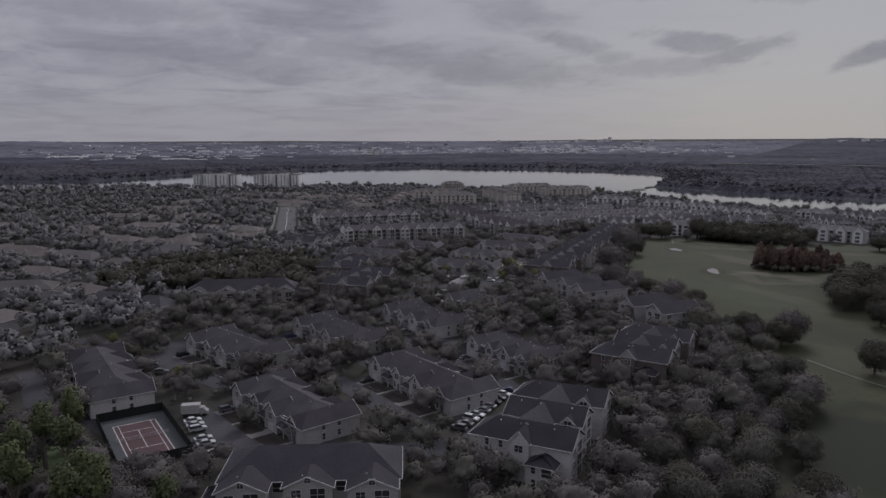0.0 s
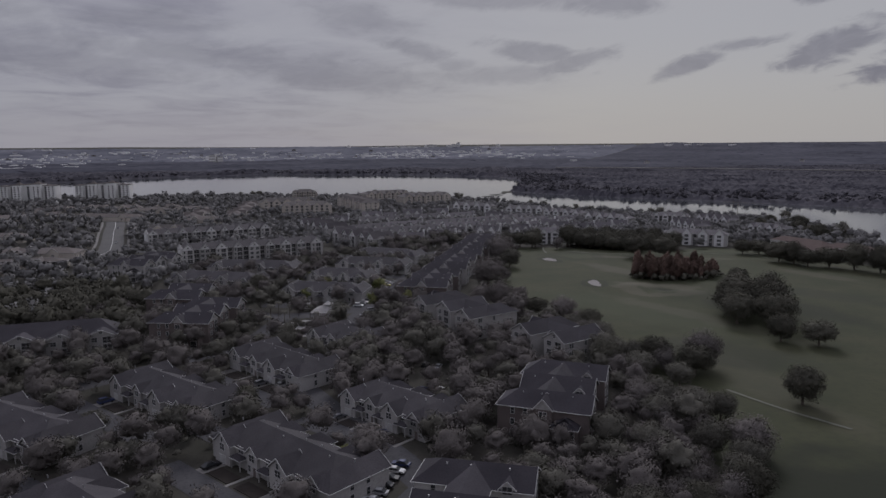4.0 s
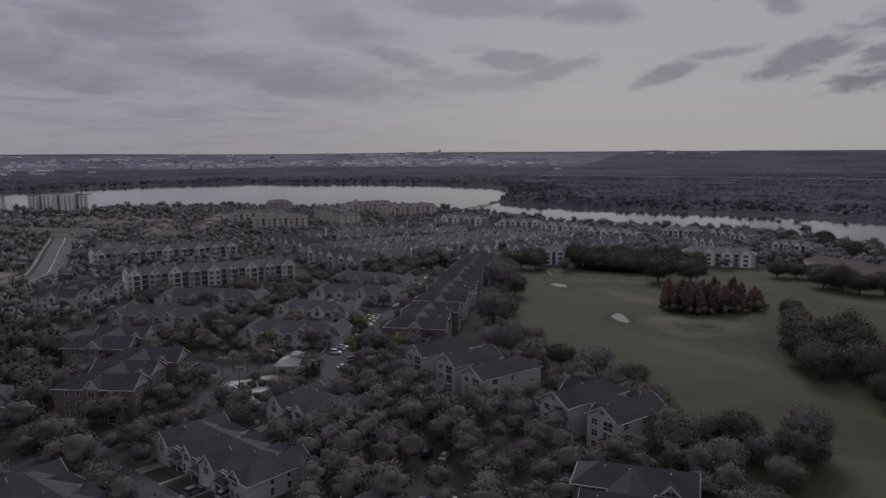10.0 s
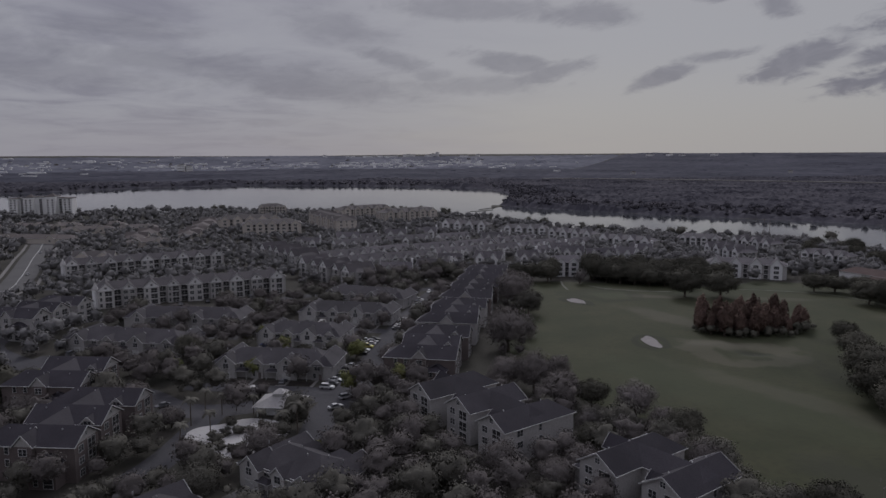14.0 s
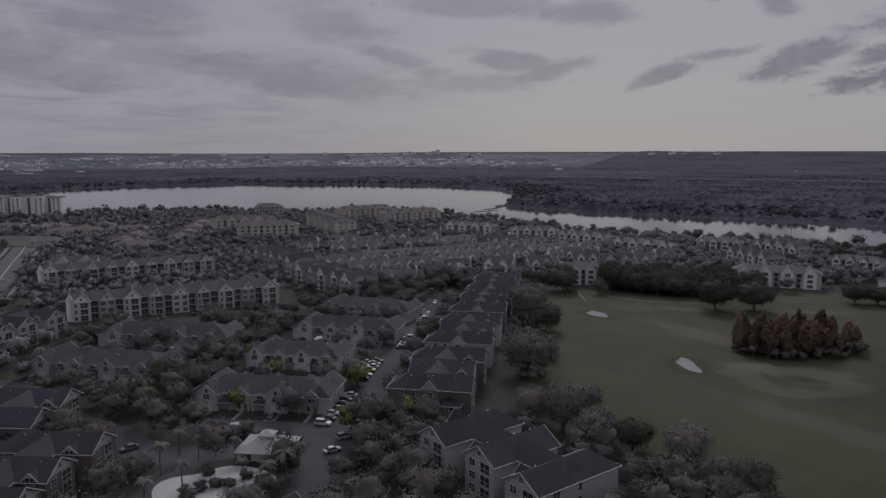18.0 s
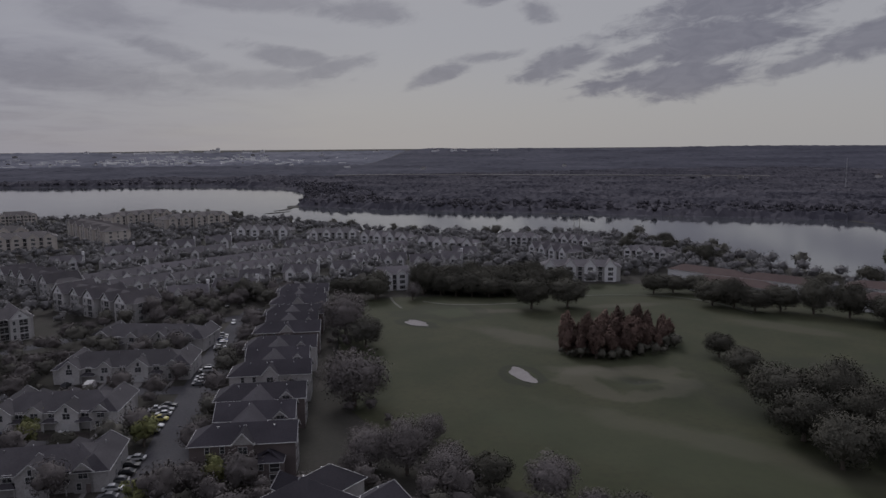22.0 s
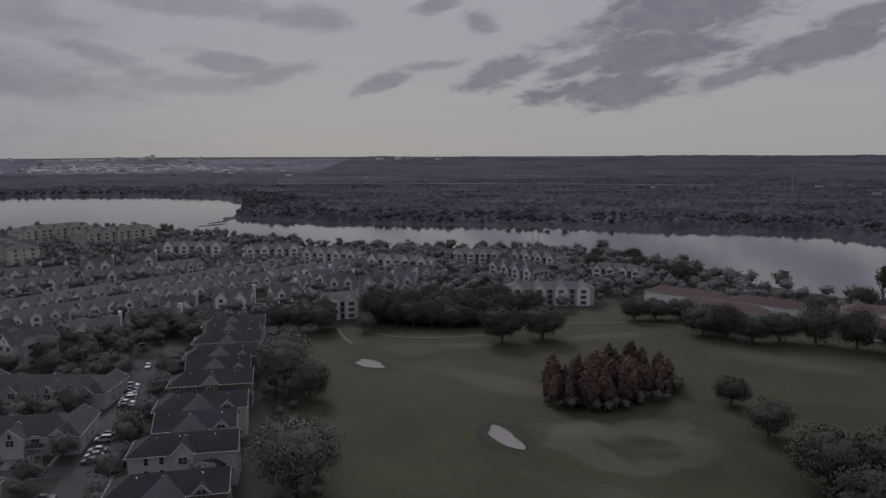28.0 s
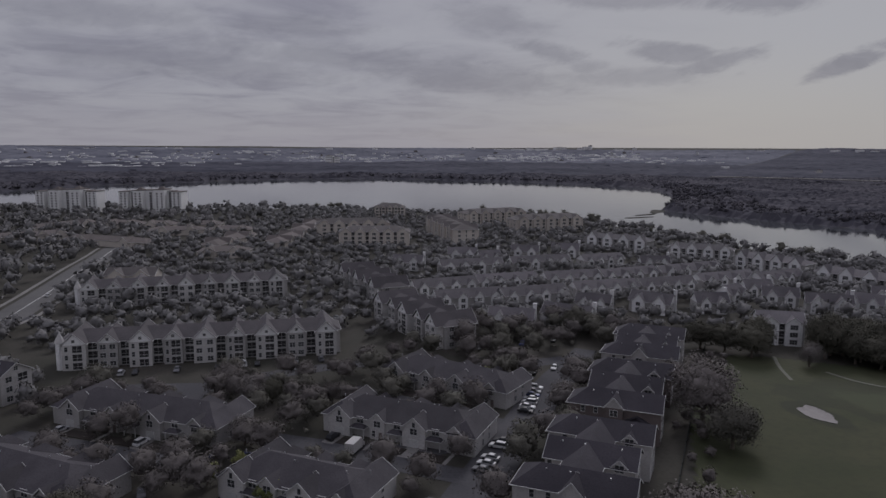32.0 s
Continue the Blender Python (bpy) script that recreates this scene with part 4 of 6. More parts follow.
def gable_house(m, L, dep, ze, zr, gables, wall, roof, label, category="house", group="", floors=2, wide=0.36, ends="gg", steep=0.85):
    """A plainer house or row seen from farther off."""
    ob = thing("house" if L < 22 else "row_of_houses", m, label, category, group)
    Wb, Rb, Tb = Build(), Build(), Build()
    roof_block(Wb, Rb, Tb, -L / 2, L / 2, -dep / 2, dep / 2, ze, zr, "x", ends)
    fh = ze / floors
    for i in range(gables):
        c = -L / 2 + L * (i + 0.5) / gables
        w = min(4.2, L / gables * wide)
        for s, y0, y1 in ((0, -dep / 2 - 1.2, 0), (180, 0, dep / 2 + 1.2)):
            out = m.to_3x3() @ Vector((0, -1 if s == 0 else 1, 0))
            if out.y > 0.35:
                continue
            gb, gw = Build(), Build()
            roof_block(gw, gb, Tb, c - w, c + w, y0, y1, ze, ze + w * steep, "y", "gg", 0.35)
            part("gable_roof", gb, M[roof], ob)
            part("gable_wall", gw, [M[wall], M[wall]], ob)
            for fl in range(floors):
                put_window(ob, "t" if floors > 2 else "d", c, y0 if s == 0 else y1, fh * (fl + 0.55), s)
                if floors > 2 and i < gables - 1:
                    put_window(ob, "q", c + L / gables / 2, -dep / 2 if s == 0 else dep / 2, fh * (fl + 0.52), s)
    for fl in range(floors):
        side = m.to_3x3() @ Vector((1, 0, 0))
        put_window(ob, "s", -L / 2 if side.y > 0 else L / 2, 0, fh * (fl + 0.55), 270 if side.y > 0 else 90)
    part("wall", Wb, [M["siding" if wall == "siding2" else wall], M[wall]], ob)
    part("roof", Rb, M[roof], ob)
    part("fascia", Tb, M["trim"], ob)
    if floors > 2:
        for fl in range(floors):
            for y in (-dep * 0.28, dep * 0.28):
                put_window(ob, "d", -L / 2 if side.y > 0 else L / 2, y, fh * (fl + 0.55), 270 if side.y > 0 else 90)
    foot(m, -L / 2, L / 2, -dep / 2 - 1, dep / 2 + 1, 3.4)
    return ob


# three-storey blocks along the golf course
golf_apartment(at(27, 147, 64), 3, "condo", label="three-storey pale grey apartment block beside the golf course", L=43)
golf_apartment(at(67, 209, 58), 3, "brick", label="three-storey brick apartment block beside the golf course", L=41)
golf_apartment(at(73, 298, -67), 2, "siding", L=31)
golf_apartment(at(46, 354, -67), 3, "siding", L=46, label="three-storey beige apartment block with gables facing the car park")
golf_apartment(at(-48, 136, 3), 3, "siding", label="two-storey grey apartment block with pale trimmed gables", L=40, floors=2)
golf_apartment(at(-37, 329, 72), 3, "brick", label="three-storey brick apartment block near the pool", L=42)
golf_apartment(at(-47, 376, 72), 2, "brick", label="three-storey brick apartment block behind trees", L=30, near=False)
golf_apartment(at(-122, 326, 6), 4, "siding", label="two-storey beige apartment block among oaks", L=54, near=False, floors=2)
golf_apartment(at(-88, 478, 64), 3, "siding", label="three-storey beige apartment block near the main road", L=40, near=False)
# the long run of gabled blocks beside the fairway
for k in range(4):
    x, y = 66 + 21.0 * k, 375 + 47.0 * k
    golf_apartment(at(x, y, 66), 3, "siding" if k % 2 else "brick", L=45 if k < 3 else 40,
                   label="three-storey %s apartment block with gable ends beside the fairway" % ("beige" if k % 2 else "brick"), near=k < 2)

TOWNHOUSES = [((-120, 238), (-92, 196)), ((-88, 261), (-60, 235)), ((-53, 284), (-27, 252)), ((-19, 306), (3, 275)), ((-17, 231), (8, 197)), ((16, 254), (34, 229)),
              ((8, 326), (23, 308)), ((-55, 207), (-30, 177)), ((-7, 415), (30, 401)), ((8, 454), (37, 440)), ((-65, 463), (-22, 443)), ((-50, 498), (-3, 481)),
              ((26, 491), (63, 474)), ((41, 530), (76, 506))]
for i, (p, q) in enumerate(TOWNHOUSES):
    townhouse_row(p, q, 4 if math.dist(p, q) > 30 else 3, "siding" if i % 3 else "condo", lane=i not in (6,), near=i in (4, 6, 7, 8, 9, 12, 13))

CONDOS = [((-76, 537), (18, 556), 9), ((-114, 632), (-20, 658), 9), ((26, 636), (2, 690), 5), ((54, 560), (26, 612), 5)]
for k, (p, q, n) in enumerate(CONDOS):
    condo_row(p, q, n, near=k == 0) if k < 2 else condo_row(q, p, n, near=False, label="three-storey pale condominium with steep gabled bays")
gable_house(at(-106, 680, 0), 26, 12, 8.5, 12, 2, "siding3", "roof3", "tan clubhouse block behind the condominiums", "house")

b = Build()
for ring in LANES:
    disc(b, ring, 0.095)
sheet("parking_lane", b, M["asphalt"], "dark asphalt parking lane in front of townhouses", "pavement")
b = Build()
for ring in DRIVES:
    b.solid([(x, y, 0) for x, y in ring], [(x, y, 0.11) for x, y in ring])
sheet("driveway", b, M["concrete"], "pale concrete driveways and paths to front doors", "driveway")

for ring in BEDS:
    b = Build()
    b.solid([(x, y, 0) for x, y in ring], [(x, y, 0.14) for x, y in ring])
    sheet("planting_bed", b, M["mulch"], "dark mulch planting bed between driveways", "planting bed")

# ---- farther houses ----
ROWS_MID = [((55, 633), (85, 641)), ((87, 638), (118, 649)), ((44, 659), (75, 671)), ((77, 674), (109, 684)), ((116, 684), (147, 692)), ((126, 655), (158, 663)),
            ((162, 663), (191, 671)), ((198, 677), (231, 689)), ((232, 680), (261, 693)), ((148, 690), (181, 703)), ((185, 703), (225, 720)),
            ((60, 725), (96, 735)), ((104, 738), (140, 748)), ((150, 745), (176, 755))]
for p, q in ROWS_MID:
    d = Vector(q) - Vector(p)
    gable_house(at((p[0] + q[0]) / 2, (p[1] + q[1]) / 2, math.degrees(math.atan2(d.y, d.x))), d.length + 2, 11, 5.5, 9.0, 4, "siding2", "roof5",
                "two-storey pale row houses with small front gables", "row house", "pale row houses", 2, 0.27, steep=1.1)
SINGLES = [((76, 595), (96, 590)), ((102, 606), (121, 592)), ((148, 631), (165, 618)), ((175, 624), (192, 624)), ((213, 657), (229, 657)), ((228, 624), (248, 616)),
           ((250, 627), (263, 615)), ((65, 776), (86, 776)), ((184, 738), (204, 738)), ((110, 790), (130, 786)), ((140, 800), (160, 795)), ((30, 745), (50, 740)),
           ((120, 625), (136, 618)), ((215, 640), (232, 634)), ((196, 640), (208, 648)), ((270, 640), (286, 632)), ((84, 760), (100, 765))]
for p, q in SINGLES:
    d = Vector(q) - Vector(p)
    ob = gable_house(at((p[0] + q[0]) / 2, (p[1] + q[1]) / 2, math.degrees(math.atan2(d.y, d.x))), max(13, d.length - 2), 9.5, 5.2, 9.4, 2, "siding2", "roof5",
                     "two-storey pale house with steep roof and chimney", "house", "pale houses with chimneys", 2, 0.3, steep=1.25)
    ch = Build()
    ch.box(-0.7, 0.7, -0.5, 0.5, 0, 10.8)
    ch.box(-0.85, 0.85, -0.65, 0.65, 10.8, 11.2)
    part("chimney", ch, M["siding2"], ob).matrix_basis = pose(max(13, d.length - 2) / 2 + 0.2, 2.0, 0)
WATERFRONT = [((178, 844), (216, 815)), ((221, 786), (257, 768)), ((252, 745), (277, 709)), ((273, 689), (299, 652)), ((334, 674), (358, 655)), ((368, 647), (376, 611)),
              ((325, 616), (326, 577)), ((277, 550), (312, 524)), ((366, 570), (378, 543))]
for p, q in WATERFRONT:
    d = Vector(q) - Vector(p)
    gable_house(at((p[0] + q[0]) / 2, (p[1] + q[1]) / 2, math.degrees(math.atan2(d.y, d.x))), d.length + 2, 13, 8.6, 11.6, 4, "siding2", "roof5",
                "three-storey pale waterfront apartments with white gabled bays", "apartment building", "waterfront apartments", 3, 0.29, "hh", 1.25)
gable_house(at(190, 572, -14), 17, 12, 8.8, 12.4, 2, "siding2", "roof5", "three-storey pale apartment end beside the golf course", "apartment building", "", 3)
SHORE = [((-14, 845), (39, 845)), ((62, 950), (83, 850)), ((-2, 1066), (31, 1067)), ((88, 992), (149, 1019)), ((129, 935), (193, 958)), ((-40, 900), (20, 910))]
for p, q in SHORE:
    d = Vector(q) - Vector(p)
    gable_house(at((p[0] + q[0]) / 2, (p[1] + q[1]) / 2, math.degrees(math.atan2(d.y, d.x))), d.length, 20, 12.6, 16.5, 5, "siding3", "roof3",
                "four-storey tan apartment block with low hipped roof by the lake", "apartment building", "tan lakeside apartments", 4, ends="hh")
TAN = [((-186, 918), (-141, 927)), ((-138, 927), (-99, 927)), ((-247, 980), (-210, 970)), ((-208, 970), (-180, 970)), ((-168, 970), (-138, 971)), ((-295, 930), (-264, 990)),
       ((-268, 884), (-247, 900)), ((-228, 869), (-153, 838)), ((-106, 797), (-72, 797)), ((-107, 820), (-97, 895)), ((-63, 835), (-56, 900)), ((-58, 915), (-52, 1000)),
       ((-203, 537), (-145, 542)), ((-204, 595), (-149, 586)), ((-309, 495), (-248, 455)), ((-314, 596), (-285, 595)), ((-275, 615), (-225, 613)), ((-220, 522), (-172, 497)),
       ((-262, 540), (-225, 525)), ((-318, 851), (-255, 890)), ((-340, 700), (-280, 690)), ((-390, 620), (-340, 610)), ((-260, 700), (-215, 690)), ((-330, 780), (-270, 770)), ((-420, 540), (-360, 520))]
for p, q in TAN:
    d = Vector(q) - Vector(p)
    gable_house(at((p[0] + q[0]) / 2, (p[1] + q[1]) / 2, math.degrees(math.atan2(d.y, d.x))), d.length, 17, 4.6, 7.4, 2, "siding3", "roof_tan",
                "long low villa block with pale tan hipped roof", "villa", "tan-roofed villas", 1, ends="hh")
WEST_HOUSES = [(-282, 474), (-232, 452), (-192, 420), (-184, 478), (-226, 394), (-214, 352), (-178, 346), (-222, 316), (-185, 284), ]
for k, (x, y) in enumerate(WEST_HOUSES):
    gable_house(at(x, y, (12, -24, 6, 70, -8)[k % 5]), (30, 38, 24, 34)[k % 4], 16, 4.8, 8.2, 0, "siding", ("roof_tan", "roof3", "roof_tan", "roof2")[k % 4],
                "low villa with a broad hipped roof among street trees", "villa", "villas of the older estate", 1, ends="hh")
RED = [((346, 510), (354, 472)), ((327, 479), (339, 444)), ((356, 469), (364, 440)), ((378, 425), (398, 388)), ((353, 405), (370, 372))]
for p, q in RED:
    d = Vector(q) - Vector(p)
    gable_house(at((p[0] + q[0]) / 2, (p[1] + q[1]) / 2, math.degrees(math.atan2(d.y, d.x))), d.length + 4, 13, 5.8, 8.6, 0, "white", "roof_red",
                "long two-storey white house with rust tile roof", "house", "rust-roofed houses", 2, ends="hh")


TOWER_BAYS = ((10, 0, 24), (7, 6, 24.5), (11, -2, 25.5), (13, 5, 25.5), (12, -2, 26.5), (7, 6, 24.5), (11, 0, 24))


def tower_block(m):
    """A white eight-storey lakeside tower with stepped bays and dark balcony stacks."""
    ob = thing("tower_block", m, "white eight-storey residential tower beside the lake", "tower", "white lakeside towers")
    x = 0.0
    for i, (w, y, h) in enumerate(TOWER_BAYS):
        Wb, Tb = Build(), Build()
        Wb.box(x, x + w, y, 20, 0, h)
        Tb.box(x - 0.3, x + w + 0.3, y - 0.3, 20.3, h, h + 0.7)
        if i in (2, 4):
            Tb.solid([(x + 2, 4, h + 0.7), (x + w - 2, 4, h + 0.7), (x + w - 2, 14, h + 0.7), (x + 2, 14, h + 0.7)],
                     [(x + w / 2 - 1, 8, h + 3.5), (x + w / 2 + 1, 8, h + 3.5), (x + w / 2 + 1, 10, h + 3.5), (x + w / 2 - 1, 10, h + 3.5)])
        for fl in range(8):
            if i % 2:
                put_window(ob, "p", x + w / 2, y, 1.6 + 2.95 * fl)
            else:
                put_window(ob, "d", x + w * 0.28, y, 1.6 + 2.95 * fl)
                put_window(ob, "d", x + w * 0.72, y, 1.6 + 2.95 * fl)
        x += w
        part("wall", Wb, M["white"], ob)
        part("roof", Tb, M["roof_tan"], ob, "pale flat roof with low caps")
    foot(m, -1, 72, -4, 22)


tower_block(at(-391, 1128, -4))
tower_block(at(-295, 1122, -2))

# ---- trees ----
def ball(level):
    b = bmesh.new()
    bmesh.ops.create_icosphere(b, subdivisions=level, radius=1.0)
    b.verts.ensure_lookup_table()
    v = np.array([p.co[:] for p in b.verts])
    f = np.array([[p.index for p in q.verts] for q in b.faces])
    b.free()
    return v, f


BALLS = {k: ball(k) for k in (1, 2, 3, 4)}


def crown_leaves(seed, rx, rz, zc, lobes, n, leaf, cone=0.0, level=3, solid=0.9):
    """Corners and surface directions of a crown: a lobed, broken inner mass with many loose leaf clumps over it."""
    rng = np.random.default_rng(seed)
    u = rng.normal(size=(lobes, 3))
    u /= np.linalg.norm(u, axis=1)[:, None]
    c = u * (rng.random((lobes, 1)) ** 0.35) * 0.78
    c[:, 2] = np.where(c[:, 2] < -0.62, -c[:, 2] * 0.5, c[:, 2])
    c[:, :2] *= np.where(c[:, 2:] < 0, 0.92, 1.0)
    r = rng.uniform(0.14, 0.32, lobes) if lobes > 20 else rng.uniform(0.22, 0.4, lobes)
    size = np.array([rx, rx, rz])

    def reach(w):
        """How far the lobes reach along unit directions w."""
        b = w @ c.T
        disc = b * b - (c * c).sum(1) + r * r
        return np.maximum(np.where(disc > 0, b + np.sqrt(np.maximum(disc, 0)), 0).max(1), 0.42)

    def narrow(p):
        if cone:
            p[:, :2] *= np.clip(1.0 - cone * (p[:, 2] + 1) / 2, 0.08, 1)[:, None]
        return p

    v, f = BALLS[level]
    core = narrow(v * (reach(v) * solid * rng.uniform(0.84, 1.04, len(v)))[:, None]) * size
    k = rng.integers(0, lobes, n * 3)
    d = rng.normal(size=(n * 3, 3))
    d /= np.linalg.norm(d, axis=1)[:, None]
    pos = c[k] + d * (r[k] * rng.uniform(0.8, 1.3, n * 3))[:, None]
    length = np.linalg.norm(pos, axis=1) + 1e-6
    keep = np.flatnonzero((length > reach(pos / length[:, None]) * (solid - 0.02)) & (pos[:, 2] > -0.75))[:n]
    pos, d = narrow(pos[keep]) * size, d[keep]
    m = len(pos)
    a = rng.normal(size=(m, 3))
    face = d + rng.normal(size=(m, 3)) * 0.38 + np.array([0, 0, 0.3])
    a -= face * (a * face).sum(1)[:, None] / (face * face).sum(1)[:, None]
    a /= np.linalg.norm(a, axis=1)[:, None]
    e = np.cross(face, a)
    e /= np.linalg.norm(e, axis=1)[:, None]
    s = leaf * rng.uniform(0.55, 1.35, (m, 1))
    corners = np.stack([pos - a * s - e * s * 0.5, pos + a * s * 0.9 - e * s * 0.55, pos + a * s * rng.uniform(-0.4, 0.4, (m, 1)) + e * s], 1)

    def unit(q):
        return q / (np.linalg.norm(q, axis=-1, keepdims=True) + 1e-6)

    nl = unit(d * 0.5 + unit(pos / size) * 0.45 + np.array([0, 0, 0.25]) + rng.normal(size=(m, 3)) * 0.14)
    tri = core[f]
    flat = unit(np.cross(tri[:, 1] - tri[:, 0], tri[:, 2] - tri[:, 0]))
    nv = np.zeros_like(core)
    for i in range(3):
        np.add.at(nv, f[:, i], flat)
    nc = unit(unit(nv) * 0.7 + unit(core / size) * 0.3 + np.array([0, 0, 1.6 if level == 1 else 0.0]))[f]
    out = np.concatenate([np.concatenate([tri, nc], 1), np.concatenate([corners, np.repeat(nl[:, None], 3, 1)], 1)], 0)
    out[:, :3, 2] = np.maximum(out[:, :3, 2] + zc, 0.3)
    return out


def leaf_mesh(name, leaves, mat):
    """A mesh of leaf clumps: three corners each, shaded by the direction of the crown's surface."""
    n = len(leaves)
    me = bpy.data.meshes.new(name)
    me.vertices.add(3 * n)
    me.vertices.foreach_set("co", np.ascontiguousarray(leaves[:, :3], dtype=np.float32).ravel())
    me.loops.add(3 * n)
    me.loops.foreach_set("vertex_index", np.arange(3 * n, dtype=np.int32))
    me.polygons.add(n)
    me.polygons.foreach_set("loop_start", np.arange(0, 3 * n, 3, dtype=np.int32))
    at_n = me.attributes.new("custom_normal", "FLOAT_VECTOR", "POINT")
    at_n.data.foreach_set("vector", np.ascontiguousarray(leaves[:, 3:], dtype=np.float32).ravel())
    me.update()
    me.materials.append(mat)
    return me


def trunk_build(seed, h, r, spread, limbs):
    rng = random.Random(seed)
    b = Build()
    lean = Vector((rng.uniform(-0.4, 0.4), rng.uniform(-0.4, 0.4), h * 0.34))
    b.tube((0, 0, -0.2), (0, 0, 0.5), r * 1.5, r, 7)
    b.tube((0, 0, 0.5), lean, r, r * 0.75, 7)
    for i in range(limbs):
        a = 6.283 * i / limbs + rng.uniform(-0.4, 0.4)
        e = lean + Vector((math.cos(a) * spread, math.sin(a) * spread, h * rng.uniform(0.2, 0.5)))
        mid = lean.lerp(e, 0.5) + Vector((0, 0, rng.uniform(0, 0.6)))
        b.tube(lean, mid, r * 0.55, r * 0.35, 5)
        b.tube(mid, e, r * 0.35, r * 0.1, 5)
        f = mid + Vector((rng.uniform(-1, 1), rng.uniform(-1, 1), 1.0)) * spread * 0.4
        b.tube(mid, f, r * 0.25, r * 0.06, 4)
    return b


SPECIES = {
    # height, crown radius, crown half-height, lobes, clumps, clump size, leaf material, solidity, label
    "oak": (9.5, 6.2, 4.2, 150, 6400, 0.16, "oak_dark", 0.74, "broad live oak with a dark dull-green crown"),
    "oak_b": (10.5, 5.4, 4.8, 140, 6200, 0.16, "oak_dark", 0.74, "dark live oak with a rounded crown"),
    "oak_e": (10.0, 5.8, 4.4, 150, 6800, 0.15, "oak", 0.70, "grey-green oak with a broad soft crown"),
    "oak_c": (8.5, 5.2, 3.8, 130, 6000, 0.145, "oak2", 0.56, "oak with a thin brownish-grey winter crown"),
    "oak_d": (11.5, 6.8, 5.2, 150, 7000, 0.155, "oak2", 0.66, "large oak with a brownish winter crown"),
    "young": (6.0, 2.8, 2.4, 24, 1300, 0.20, "leaf", 0.88, "small street tree with yellow-green leaves"),
    "bare": (10, 5.0, 4.6, 90, 5400, 0.12, "twig", 0.5, "grey tree with bare winter twigs"),
    "pine": (17, 3.6, 4.8, 34, 2000, 0.29, "pine", 0.66, "tall pine with a ragged green crown"),
    "shrub": (2.2, 1.8, 1.2, 12, 500, 0.18, "oak", 0.92, "dark rounded evergreen shrub on mulch"),
    "cypress": (12.5, 3.9, 6.2, 60, 1800, 0.32, "cypress", 0.70, "slender cypress with rust-brown winter foliage"),
}
TREES = {}
TREE_RNG = random.Random(77)


def plant(kind, x, y, s=1.0, z=0.0, group=""):
    """A tree of that kind: built once, later ones are copies."""
    k = Matrix.Diagonal((s, s, s * TREE_RNG.uniform(0.9, 1.12), 1))
    m = pose(x, y, z, 0, 0, TREE_RNG.uniform(0, 360))
    PLANTED.append((x, y, s * SPECIES[kind][1]))
    if kind in TREES:
        return copy_thing(TREES[kind], m @ k @ Matrix.Diagonal((*TREES[kind].scale, 1)).inverted())
    h, rx, rz, lobes, n, leaf, mat, solid, label = SPECIES[kind]
    seed = len(TREES) + 11
    name = "shrub" if kind == "shrub" else "tree"
    ob = thing(name, m @ k, label, name, group)
    part("trunk", trunk_build(seed, h, 0.12 if kind == "shrub" else 0.034 * h, rx * 0.55, 4 if kind in ("shrub", "pine", "cypress") else 7), M["bark"], ob)
    zc = {"pine": h - rz, "cypress": h * 0.5}.get(kind, h - rz * 1.12)
    part("crown", leaf_mesh("crown", crown_leaves(seed, rx, rz, zc, lobes, n, leaf, 0.62 if kind == "cypress" else 0.0, 3 if kind in ("shrub", "cypress", "young", "oak_c", "bare", "pine") else 4, solid), M[mat]), None, ob)
    TREES[kind] = ob
    return ob


PLANTED = []


def clear_of(px, py, road_gap=0.6):
    """True where no building, road or water is."""
    ok = ring_distance(px, py, LAKE) > 5
    for ring, margin in OBST:
        cx, cy = ring[0]
        near = np.hypot(px - cx, py - cy) < 110
        if near.any():
            ok[near] &= ring_distance(px[near], py[near], ring) > margin
    for key, (line, w) in ROADS.items():
        for p in line:
            ok &= np.hypot(px - p.x, py - p.y) > w / 2 + (5.0 if key == "main_road" else road_gap)
    return ok


def scatter(ring, n, seed, gap, avoid=True):
    """Up to n points in a ring, at least gap apart and clear of things."""
    rng = np.random.default_rng(seed)
    xs, ys = [p[0] for p in ring], [p[1] for p in ring]
    px, py = rng.uniform(min(xs), max(xs), n * 8), rng.uniform(min(ys), max(ys), n * 8)
    keep = ring_distance(px, py, ring) < 0
    px, py = px[keep], py[keep]
    keep = clear_of(px, py) if avoid else ring_distance(px, py, LAKE) > 3
    px, py = px[keep], py[keep]
    out, cells = [], {}
    for x, y in zip(px, py):
        key = (int(x // gap), int(y // gap))
        if any(math.hypot(x - a, y - c) < gap for i in (-1, 0, 1) for j in (-1, 0, 1) for a, c in cells.get((key[0] + i, key[1] + j), ())):
            continue
        cells.setdefault(key, []).append((x, y))
        out.append((x, y))
        if len(out) >= n:
            break
    return out


